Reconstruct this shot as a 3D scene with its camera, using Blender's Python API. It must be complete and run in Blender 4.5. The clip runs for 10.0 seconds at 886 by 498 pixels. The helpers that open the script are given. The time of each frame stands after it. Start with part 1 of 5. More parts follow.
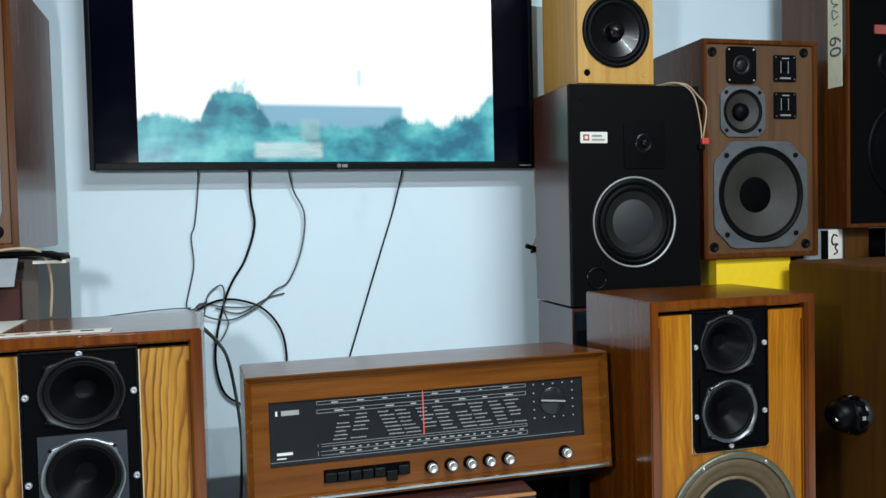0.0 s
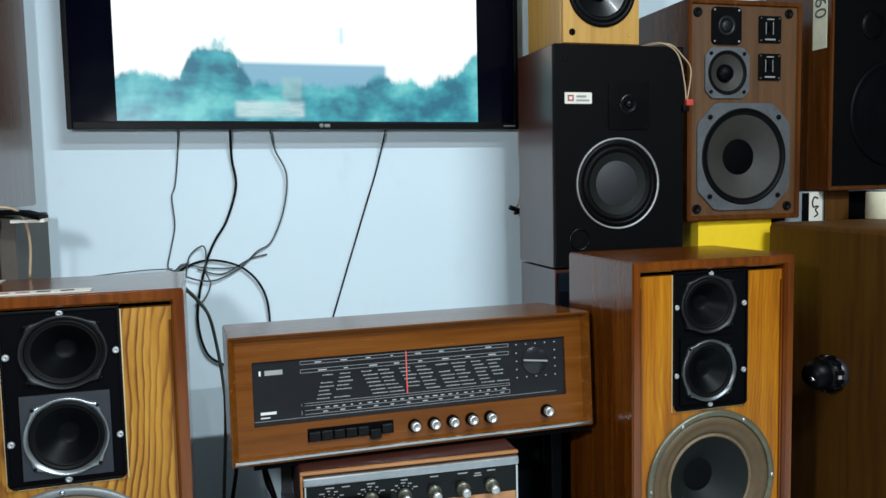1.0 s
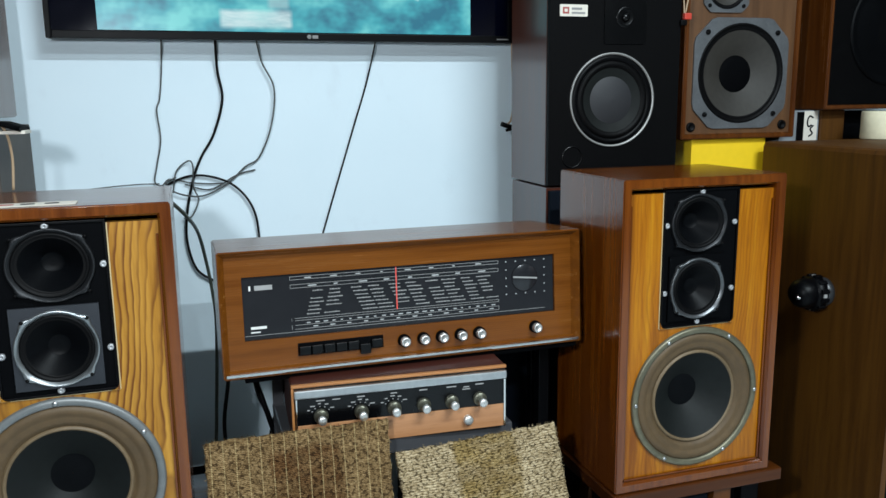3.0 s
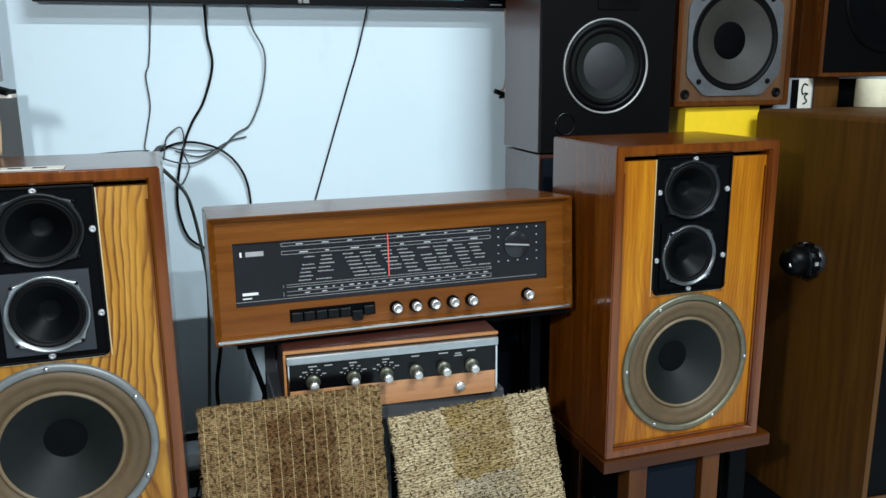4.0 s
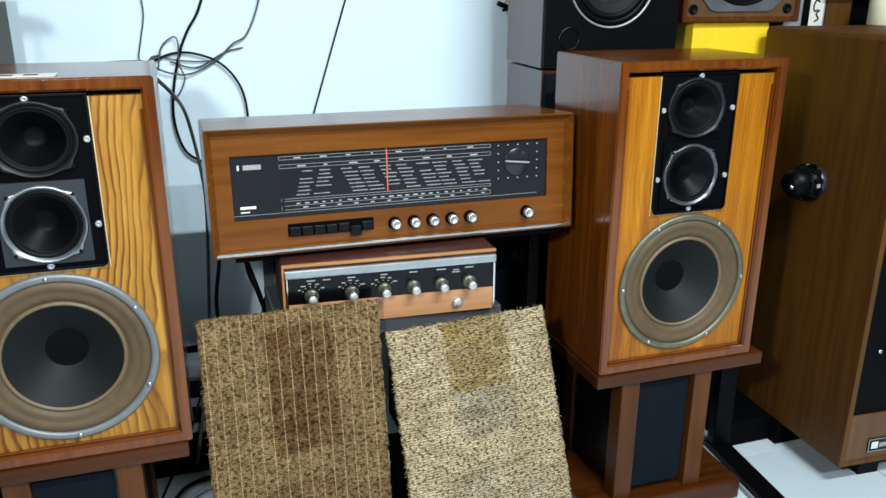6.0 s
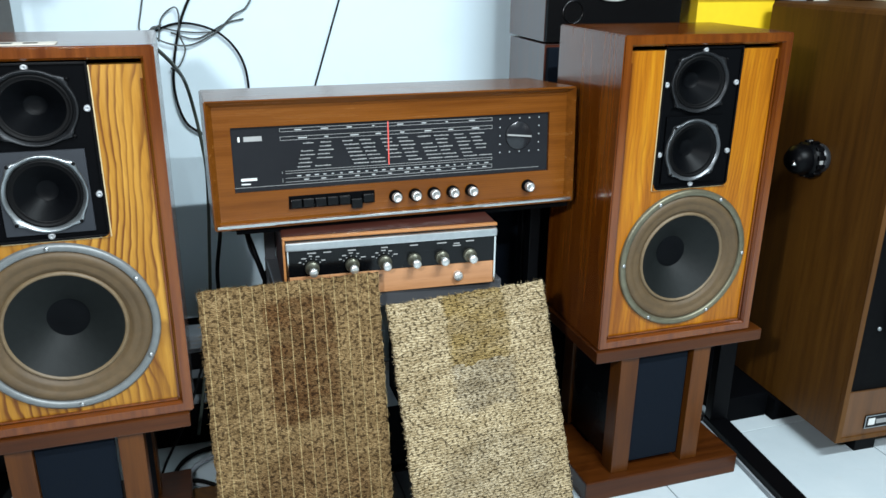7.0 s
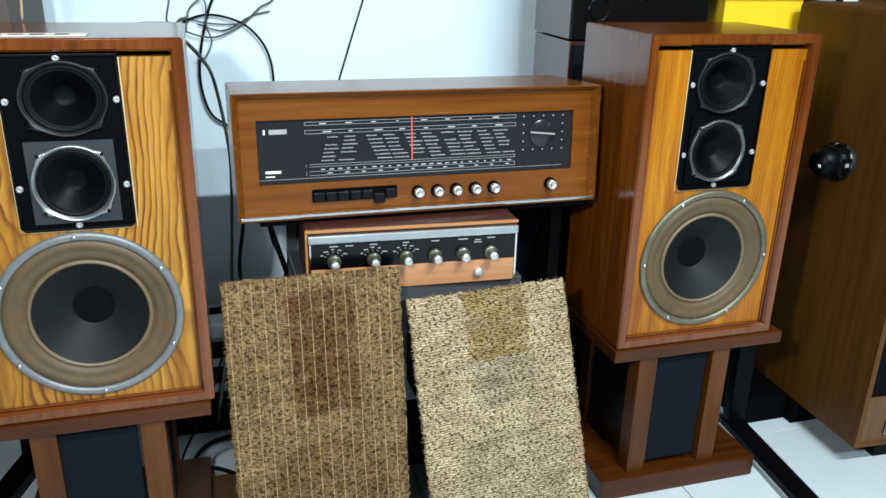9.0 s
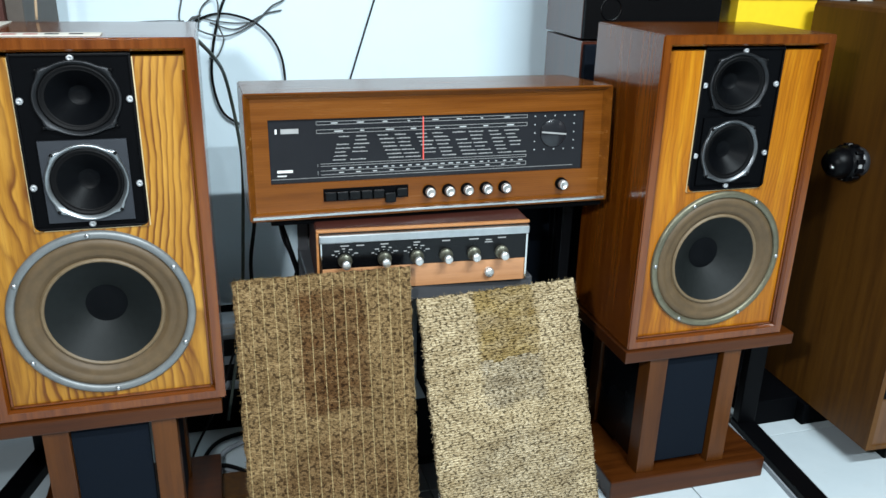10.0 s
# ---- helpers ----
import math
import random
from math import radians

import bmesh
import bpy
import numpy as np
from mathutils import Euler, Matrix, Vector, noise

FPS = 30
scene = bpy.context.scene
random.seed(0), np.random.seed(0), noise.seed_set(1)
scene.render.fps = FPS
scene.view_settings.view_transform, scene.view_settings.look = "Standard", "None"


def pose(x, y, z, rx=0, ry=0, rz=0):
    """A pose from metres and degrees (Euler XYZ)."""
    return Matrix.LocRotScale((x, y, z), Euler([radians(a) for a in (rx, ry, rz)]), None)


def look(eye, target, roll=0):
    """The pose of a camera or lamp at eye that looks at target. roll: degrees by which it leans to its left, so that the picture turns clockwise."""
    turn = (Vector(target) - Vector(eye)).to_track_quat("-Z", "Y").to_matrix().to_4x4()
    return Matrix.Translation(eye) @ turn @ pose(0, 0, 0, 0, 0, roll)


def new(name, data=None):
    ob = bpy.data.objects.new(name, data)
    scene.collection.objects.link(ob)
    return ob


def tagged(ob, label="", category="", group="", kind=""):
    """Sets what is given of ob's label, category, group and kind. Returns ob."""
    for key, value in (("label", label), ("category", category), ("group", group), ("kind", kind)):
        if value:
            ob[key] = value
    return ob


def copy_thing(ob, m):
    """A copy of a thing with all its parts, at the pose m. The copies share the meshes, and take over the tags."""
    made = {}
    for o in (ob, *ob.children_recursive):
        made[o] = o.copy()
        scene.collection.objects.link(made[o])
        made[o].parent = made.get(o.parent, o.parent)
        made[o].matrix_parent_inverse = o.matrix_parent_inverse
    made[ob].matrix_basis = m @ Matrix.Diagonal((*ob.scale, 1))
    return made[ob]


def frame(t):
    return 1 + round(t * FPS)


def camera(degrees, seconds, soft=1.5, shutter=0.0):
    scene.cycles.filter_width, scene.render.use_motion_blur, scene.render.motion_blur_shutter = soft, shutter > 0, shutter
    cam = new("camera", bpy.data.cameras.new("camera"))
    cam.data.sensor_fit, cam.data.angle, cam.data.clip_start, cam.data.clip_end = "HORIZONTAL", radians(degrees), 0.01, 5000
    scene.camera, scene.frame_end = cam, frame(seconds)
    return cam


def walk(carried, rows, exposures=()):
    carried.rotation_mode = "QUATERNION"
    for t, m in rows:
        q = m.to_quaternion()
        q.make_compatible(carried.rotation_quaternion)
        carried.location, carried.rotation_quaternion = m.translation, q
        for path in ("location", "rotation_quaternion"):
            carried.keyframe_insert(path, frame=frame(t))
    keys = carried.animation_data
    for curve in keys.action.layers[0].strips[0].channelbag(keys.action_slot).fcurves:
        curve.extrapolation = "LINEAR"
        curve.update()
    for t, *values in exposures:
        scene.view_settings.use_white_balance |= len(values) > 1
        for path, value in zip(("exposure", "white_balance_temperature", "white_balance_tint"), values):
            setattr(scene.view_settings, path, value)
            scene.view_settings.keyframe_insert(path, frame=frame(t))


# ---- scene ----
cam = camera(58.47, 10.0)
# seconds, eye x, y, z, turn to the left, look up, roll
ROWS = [
    (0.0, 0.0046, 0.0015, 1.1983, -16.04, -2.07, -1.36),
    (0.5, 0.0059, 0.0099, 1.1947, -16.73, -3.38, -1.25),
    (1.0, 0.0044, 0.0051, 1.1922, -17.22, -4.74, -1.17),
    (1.5, 0.0052, 0.0085, 1.1923, -17.43, -6.35, -1.02),
    (2.0, 0.0063, 0.0103, 1.1912, -17.51, -7.88, -0.84),
    (2.5, 0.0070, 0.0132, 1.1895, -17.58, -9.35, -0.73),
    (4.0, 0.0123, 0.0156, 1.1742, -18.23, -12.62, -0.54),
    (4.5, 0.0140, 0.0165, 1.1744, -18.24, -13.83, -0.38),
    (5.0, 0.0138, 0.0197, 1.1718, -18.28, -15.17, -0.20),
    (5.5, 0.0151, 0.0207, 1.1694, -18.26, -16.89, -0.03),
    (7.0, 0.0150, 0.0181, 1.1585, -18.19, -20.05, 0.64),
    (7.5, 0.0142, 0.0167, 1.1587, -18.19, -20.19, 0.74),
    (8.0, 0.0128, 0.0149, 1.1601, -18.13, -20.27, 1.04),
    (8.5, 0.0096, 0.0141, 1.1621, -17.57, -20.39, 1.23),
    (9.0, 0.0072, 0.0171, 1.1659, -16.85, -20.59, 1.39),
    (9.5, 0.0053, 0.0155, 1.1642, -16.26, -20.53, 1.28),
    (10.0, 0.0037, 0.0190, 1.1703, -16.17, -20.79, 1.43),
]
EXPOSURES = [(0.0, -0.12), (2.5, -0.08), (4.5, 0.14), (7.0, 0.44), (10.0, 0.47)]
walk(cam, [(t, pose(x, y, z, 0, 0, yaw) @ pose(0, 0, 0, 90 + pitch) @ pose(0, 0, 0, 0, 0, roll)) for t, x, y, z, yaw, pitch, roll in ROWS], EXPOSURES)


# ---- light ----
world = bpy.data.worlds.new("shop_air")
scene.world = world
world.use_nodes = True
world.node_tree.nodes["Background"].inputs[0].default_value = (0.75, 0.85, 1.0, 1)
world.node_tree.nodes["Background"].inputs[1].default_value = 0.01


def tube_light(name, x, y, z, length, watts, turn=0.0, width=0.06, colour=(0.82, 0.94, 1.0)):
    lamp = bpy.data.lights.new(name, "AREA")
    lamp.shape, lamp.size, lamp.size_y, lamp.energy, lamp.color = "RECTANGLE", length, width, watts, colour
    ob = new(name, lamp)
    ob.matrix_world = pose(x, y, z, 0, 0, turn)
    return ob


tube_light("ceiling_lamp_front", 1.10, -0.46, 2.80, 1.2, 104)
tube_light("ceiling_lamp_rear", 1.0, -1.65, 2.80, 1.2, 84)
# unseen lamp left of the camera, inferred from the shadow on the floor speaker
low_lamp = bpy.data.lights.new("unseen_low_lamp", "AREA")
low_lamp.shape, low_lamp.size, low_lamp.energy, low_lamp.color = "DISK", 0.10, 16, (0.88, 0.95, 1.0)
new("unseen_low_lamp", low_lamp).matrix_world = look((-0.30, 0.14, 1.37), (0.9, 1.5, 0.9))


# ---- materials ----
def node_mat(name):
    m = bpy.data.materials.new(name)
    m.use_nodes = True
    nt = m.node_tree
    return m, nt, nt.nodes["Principled BSDF"]


def link(nt, a, b):
    nt.links.new(a, b)


def mapped(nt, scale=(1, 1, 1), rot=(0, 0, 0), shift=(0, 0, 0)):
    tc = nt.nodes.new("ShaderNodeTexCoord")
    mp = nt.nodes.new("ShaderNodeMapping")
    mp.inputs["Scale"].default_value = scale
    mp.inputs["Rotation"].default_value = rot
    mp.inputs["Location"].default_value = shift
    link(nt, tc.outputs["Object"], mp.inputs["Vector"])
    return mp.outputs[0]


def noise_tex(nt, vec, scale, detail=4, rough=0.55, distortion=0.0):
    n = nt.nodes.new("ShaderNodeTexNoise")
    n.inputs["Scale"].default_value, n.inputs["Detail"].default_value = scale, detail
    n.inputs["Roughness"].default_value, n.inputs["Distortion"].default_value = rough, distortion
    link(nt, vec, n.inputs["Vector"])
    return n.outputs["Fac"]


def ramp(nt, fac, stops):
    r = nt.nodes.new("ShaderNodeValToRGB")
    els = r.color_ramp.elements
    while len(els) < len(stops):
        els.new(0.5)
    for e, (p, c) in zip(els, stops):
        e.position, e.color = p, (*c, 1) if len(c) == 3 else c
    link(nt, fac, r.inputs[0])
    return r.outputs[0]


def mix(nt, fac, a, b, mode="MIX"):
    m = nt.nodes.new("ShaderNodeMix")
    m.data_type, m.blend_type = "RGBA", mode
    for sock, v in ((m.inputs[0], fac), (m.inputs[6], a), (m.inputs[7], b)):
        if isinstance(v, (int, float)):
            sock.default_value = v
        elif isinstance(v, tuple):
            sock.default_value = (*v, 1)
        else:
            link(nt, v, sock)
    return m.outputs[2]


def calc(nt, op, a, b=0.0, c=0.0):
    m = nt.nodes.new("ShaderNodeMath")
    m.operation = op
    for sock, v in zip(m.inputs, (a, b, c)):
        if isinstance(v, (int, float)):
            sock.default_value = v
        else:
            link(nt, v, sock)
    return m.outputs[0]


def axes(nt):
    tc = nt.nodes.new("ShaderNodeTexCoord")
    s = nt.nodes.new("ShaderNodeSeparateXYZ")
    link(nt, tc.outputs["Object"], s.inputs[0])
    return s.outputs


def bump(nt, bsdf, height, strength=0.2, distance=0.001):
    b = nt.nodes.new("ShaderNodeBump")
    b.inputs["Strength"].default_value, b.inputs["Distance"].default_value = strength, distance
    link(nt, height, b.inputs["Height"])
    link(nt, b.outputs[0], bsdf.inputs["Normal"])


def plain(name, colour, rough=0.5, metal=0.0, vary=0.15, scale=40.0, coat=0.0, relief=0.0, gloss=0.5):
    """Paint, plastic or metal with faint mottling, smears in its gloss and fine relief."""
    m, nt, b = node_mat(name)
    vec = mapped(nt)
    fine, broad = noise_tex(nt, vec, scale, 5), noise_tex(nt, vec, scale / 9, 3)
    both = calc(nt, "MULTIPLY_ADD", fine, 0.5, calc(nt, "MULTIPLY", broad, 0.5))
    lo, hi = tuple(c * (1 - vary) for c in colour), tuple(min(1, c * (1 + vary)) for c in colour)
    link(nt, ramp(nt, both, [(0.3, lo), (0.7, hi)]), b.inputs["Base Color"])
    b.inputs["Metallic"].default_value = metal
    b.inputs["Specular IOR Level"].default_value = gloss
    link(nt, calc(nt, "MULTIPLY_ADD", broad, 0.25, rough - 0.12), b.inputs["Roughness"])
    b.inputs["Coat Weight"].default_value = coat
    if relief:
        bump(nt, b, fine, relief)
    return m


def wood(name, dark, mid, light, grain="z", figure=0.0, bands=16.0, rough=0.24, coat=0.0, shift=(0, 0, 0), fine=1.0, gloss=0.5):
    """Veneer: pores and streaks drawn out along the grain, with an optional flame figure."""
    m, nt, b = node_mat(name)
    st = {"x": (0.05, 1, 1), "y": (1, 0.05, 1), "z": (1, 1, 0.05)}[grain]
    vec = mapped(nt, st, shift=shift)
    streak, pore = noise_tex(nt, vec, 60 * fine, 6, 0.6), noise_tex(nt, vec, 420 * fine, 3, 0.7)
    broad = noise_tex(nt, mapped(nt, tuple(0.25 if s < 1 else 1 for s in st), shift=shift), 7, 3)
    tone = calc(nt, "MULTIPLY_ADD", streak, 0.65, calc(nt, "MULTIPLY", broad, 0.35))
    col = ramp(nt, tone, [(0.32, dark), (0.5, mid), (0.68, light)])
    if figure:
        sx = axes(nt)[2 if grain == "x" else 0]
        swirl = noise_tex(nt, mapped(nt, {"x": (1.6, 5, 5), "z": (5, 5, 1.6)}[grain], shift=shift), 1.0, 2.0, 0.45)
        ripple = noise_tex(nt, mapped(nt, {"x": (13, 26, 26), "z": (26, 26, 13)}[grain], shift=shift), 1.0, 2.0, 0.5)
        phase = calc(nt, "ADD", calc(nt, "MULTIPLY", sx, bands), calc(nt, "ADD", calc(nt, "MULTIPLY", swirl, 12.0), calc(nt, "MULTIPLY", ripple, 1.3)))
        lines = ramp(nt, calc(nt, "FRACT", phase), [(0.0, (0.0, 0.0, 0.0)), (0.50, (0.22, 0.22, 0.22)), (0.84, (0.95, 0.95, 0.95)), (1.0, (0.0, 0.0, 0.0))])
        faint = noise_tex(nt, mapped(nt, {"x": (5, 14, 14), "z": (14, 14, 5)}[grain], shift=(0.7, 0.2, 0.4)), 1.0, 2.0, 0.5)
        strength = calc(nt, "MAXIMUM", calc(nt, "MULTIPLY_ADD", faint, 2.2 * figure, -0.42 * figure), 0.0)
        col = mix(nt, calc(nt, "MULTIPLY", lines, strength), col, dark)
    col = mix(nt, calc(nt, "MULTIPLY", ramp(nt, pore, [(0.55, (0, 0, 0)), (0.7, (1, 1, 1))]), 0.25), col, tuple(c * 0.45 for c in dark))
    link(nt, col, b.inputs["Base Color"])
    link(nt, calc(nt, "MULTIPLY_ADD", streak, 0.18, rough - 0.08), b.inputs["Roughness"])
    b.inputs["Specular IOR Level"].default_value = gloss
    b.inputs["Coat Weight"].default_value, b.inputs["Coat Roughness"].default_value = coat, 0.16
    bump(nt, b, pore, 0.03, 0.0003)
    return m


TEAK_V = wood("teak_upright", (0.0520, 0.0092, 0.0005), (0.1185, 0.0283, 0.0015), (0.1718, 0.0485, 0.0032), "z", rough=0.20, coat=0.75, gloss=0.3)
TEAK_H = wood("teak_level", (0.0520, 0.0092, 0.0005), (0.1185, 0.0283, 0.0015), (0.1718, 0.0485, 0.0032), "x", rough=0.20, coat=0.3, gloss=0.3)
FLAME = wood("flamed_pine_veneer", (0.1200, 0.0360, 0.0030), (0.3300, 0.1480, 0.0150), (0.4500, 0.2300, 0.0340), "z", 1.3, 54.0, 0.34, 0.12, gloss=0.3)
AMBER = wood("amber_veneer", (0.1050, 0.0216, 0.0006), (0.3100, 0.1024, 0.0020), (0.4400, 0.1833, 0.0052), "z", 0.45, 90.0, 0.34, 0.12, fine=0.8, gloss=0.3)
RADIO_WOOD = wood("radio_walnut", (0.0845, 0.0228, 0.0021), (0.1363, 0.0420, 0.0043), (0.1690, 0.0553, 0.0068), "x", 0.42, 210.0, coat=0.1, gloss=0.35)
STAND_WOOD = wood("stand_wood", (0.0326, 0.0079, 0.0008), (0.0680, 0.0197, 0.0020), (0.1036, 0.0328, 0.0040), "z", rough=0.36, gloss=0.3)
PLANK_WOOD = wood("stand_plank_wood", (0.0231, 0.0052, 0.0006), (0.0488, 0.0121, 0.0013), (0.0719, 0.0194, 0.0023), "x", rough=0.34, gloss=0.3)
DARK_WALNUT = wood("dark_walnut_veneer", (0.0283, 0.0063, 0.0029), (0.0625, 0.0149, 0.0066), (0.0909, 0.0232, 0.0104), "z", rough=0.30, coat=0.5)
BROWN_VENEER = wood("brown_veneer", (0.0422, 0.0135, 0.0005), (0.0788, 0.0282, 0.0011), (0.1056, 0.0408, 0.0020), "z", rough=0.55, coat=0.0, gloss=0.35)
RED_WALNUT = wood("red_walnut_veneer", (0.0394, 0.0090, 0.0012), (0.0886, 0.0245, 0.0030), (0.1230, 0.0374, 0.0054), "z")
TAN_BAFFLE = wood("tan_baffle_veneer", (0.0606, 0.0255, 0.0082), (0.0929, 0.0392, 0.0125), (0.1211, 0.0530, 0.0173), "z", rough=0.5, coat=0.0)
BEECH = wood("pale_beech_veneer", (0.3780, 0.1805, 0.0260), (0.4830, 0.2517, 0.0455), (0.5565, 0.3135, 0.0650), "z", rough=0.4, coat=0.2)
LIGHT_EDGE = wood("light_wood_edge", (0.240, 0.090, 0.025), (0.340, 0.140, 0.042), (0.420, 0.190, 0.065), "x", rough=0.4)
COPPER_PANEL = wood("copper_brown_fascia", (0.31, 0.135, 0.055), (0.38, 0.180, 0.080), (0.44, 0.215, 0.100), "x", rough=0.35)
BLACK = plain("black_paint", (0.0012, 0.0013, 0.0018), 0.40, gloss=0.1)
MATT_BLACK = plain("matt_black", (0.0007, 0.0009, 0.0014), 0.7, relief=0.1, gloss=0.05)
NAVY_CLOTH = plain("navy_grille_cloth", (0.0035, 0.0060, 0.0105), 0.9, scale=600, relief=0.4, gloss=0.1)
BLACK_BAFFLE = plain("black_textured_baffle", (0.0011, 0.0011, 0.0014), 0.6, scale=500, relief=0.25, gloss=0.08)
GLOSS_BLACK = plain("glossy_black_plastic", (0.0016, 0.0018, 0.0022), 0.25, coat=0.08, gloss=0.25)
DIAL = plain("smoked_dial_glass", (0.0130, 0.0138, 0.0160), 0.18, coat=0.2, vary=0.1, gloss=0.3)
CHROME = plain("chrome", (0.78, 0.78, 0.76), 0.18, 1.0, 0.05)
KNOB_METAL = plain("spun_knob_metal", (0.62, 0.62, 0.60), 0.36, 0.85, 0.08)
STEEL = plain("dull_steel", (0.50, 0.52, 0.53), 0.38, 1.0, 0.12, 90)
SCREW_STEEL = plain("dull_screw_steel", (0.36, 0.37, 0.38), 0.5, 0.6, 0.2)
RING_STEEL = plain("satin_ring_steel", (0.34, 0.34, 0.33), 0.5, 0.7, 0.1)
ALLOY = plain("cast_alloy", (0.1600, 0.1700, 0.1800), 0.45, 0.7, 0.2, 120, relief=0.1)
PLATE_GREY = plain("dark_grey_plate", (0.0220, 0.0250, 0.0310), 0.45, 0.3)
RIM_GREY = plain("painted_rim_grey", (0.1650, 0.1750, 0.1750), 0.45, 0.4, 0.2, 60, relief=0.1)
SMOKED = plain("smoked_grey_plastic", (0.022, 0.024, 0.027), 0.35)
CAP_GREY = plain("slate_dust_cap", (0.0150, 0.0160, 0.0190), 0.55)
SCREEN = plain("navy_screen_glass", (0.0010, 0.0016, 0.0060), 0.12, gloss=0.12)
RIM_DARK = plain("dark_pressed_rim", (0.0150, 0.0158, 0.0176), 0.4, 0.6)
RIM_BRIGHT = plain("bright_pressed_rim", (0.3000, 0.3200, 0.3300), 0.3, 0.9, 0.25, 60)
RIM_DULL = plain("dull_pressed_rim", (0.110, 0.116, 0.122), 0.34, 0.8, 0.35, 60)
RIM_OLD = plain("tarnished_rim", (0.1500, 0.1400, 0.0950), 0.42, 0.6, 0.3, 60, relief=0.15)
SURROUND = plain("brown_cloth_surround", (0.0780, 0.0470, 0.0190), 0.62, 0.0, 0.3, 60, relief=0.3)
CONE_EDGE = plain("tan_glue_edge", (0.130, 0.088, 0.045), 0.55, 0.0, 0.3, 70, relief=0.2)
PAPER_CONE = plain("grey_paper_cone", (0.0060, 0.0076, 0.0074), 0.60, 0.0, 0.3, 90, relief=0.25, gloss=0.2)
GREY_CONE = plain("pale_grey_cone", (0.0279, 0.0252, 0.0209), 0.65, 0.0, 0.25, 80, relief=0.3)
DARK_CONE = plain("dark_cone", (0.0013, 0.0016, 0.0022), 0.45, 0.0, 0.3, 90, relief=0.2, gloss=0.08)
RUBBER = plain("black_rubber", (0.0018, 0.0018, 0.0021), 0.5, gloss=0.1)
WHITE_MARK = plain("white_print", (0.62, 0.62, 0.60), 0.6)
PALE_MARK = plain("pale_print", (0.38, 0.39, 0.39), 0.6)
GREY_MARK = plain("grey_print", (0.2500, 0.2500, 0.2450), 0.6)
RED_MARK = plain("red_pointer", (0.75, 0.09, 0.07), 0.45)
OLIVE = plain("olive_metal_skirt", (0.1400, 0.1380, 0.1050), 0.35, 0.8, 0.25)
RAW_EDGE = plain("raw_pale_edge", (0.46, 0.36, 0.20), 0.7)
CREAM = plain("cream_paper_tape", (0.72, 0.67, 0.48), 0.7)
PAPER = plain("white_paper", (0.70, 0.66, 0.58), 0.75)
GREY_SHELF = plain("grey_sheet_metal", (0.0700, 0.0720, 0.0780), 0.4, 0.3)
GREY_BOARD = plain("grey_brown_laminate", (0.0750, 0.0630, 0.0530), 0.55, gloss=0.2)
RED_BROWN = plain("dark_red_brown_board", (0.0450, 0.0120, 0.0080), 0.5, gloss=0.2)
PLASTIC_GREY = plain("pale_grey_plastic", (0.2400, 0.2600, 0.2800), 0.4)
YELLOW = plain("yellow_card", (0.8500, 0.5600, 0.0100), 0.55, vary=0.06)
GREEN_CABLE = plain("grey_green_cable", (0.0600, 0.0720, 0.0580), 0.5)
GREY_CABLE = plain("grey_cable", (0.0600, 0.0680, 0.0680), 0.5)
BEIGE_CABLE = plain("beige_cable", (0.4200, 0.3000, 0.1900), 0.5)
RED_PLUG = plain("red_plug", (0.5, 0.05, 0.03), 0.4)
BRICK_RED = plain("dusty_red_label", (0.33, 0.07, 0.06), 0.6)


def wall_paint():
    m, nt, b = node_mat("pale_blue_wall_paint")
    vec = mapped(nt)
    broad, fine = noise_tex(nt, vec, 1.7, 4), noise_tex(nt, vec, 55, 5)
    col = ramp(nt, broad, [(0.3, (0.69, 0.84, 0.92)), (0.7, (0.76, 0.89, 0.96))])
    scuff = ramp(nt, noise_tex(nt, mapped(nt, (1, 1, 0.6)), 6, 6, 0.7), [(0.60, (0, 0, 0)), (0.74, (0.35, 0.35, 0.35))])
    link(nt, mix(nt, scuff, col, (0.62, 0.72, 0.79)), b.inputs["Base Color"])
    b.inputs["Roughness"].default_value = 0.55
    bump(nt, b, fine, 0.12, 0.001)
    return m


def tile_glaze():
    m, nt, b = node_mat("white_floor_tile")
    vec = mapped(nt)
    col = ramp(nt, noise_tex(nt, vec, 3.0, 6, 0.6), [(0.3, (0.42, 0.48, 0.51)), (0.7, (0.50, 0.55, 0.57))])
    dirt = ramp(nt, noise_tex(nt, vec, 28, 6, 0.7), [(0.58, (0, 0, 0)), (0.75, (0.4, 0.4, 0.4))])
    link(nt, mix(nt, dirt, col, (0.42, 0.44, 0.44)), b.inputs["Base Color"])
    b.inputs["Roughness"].default_value = 0.25
    return m


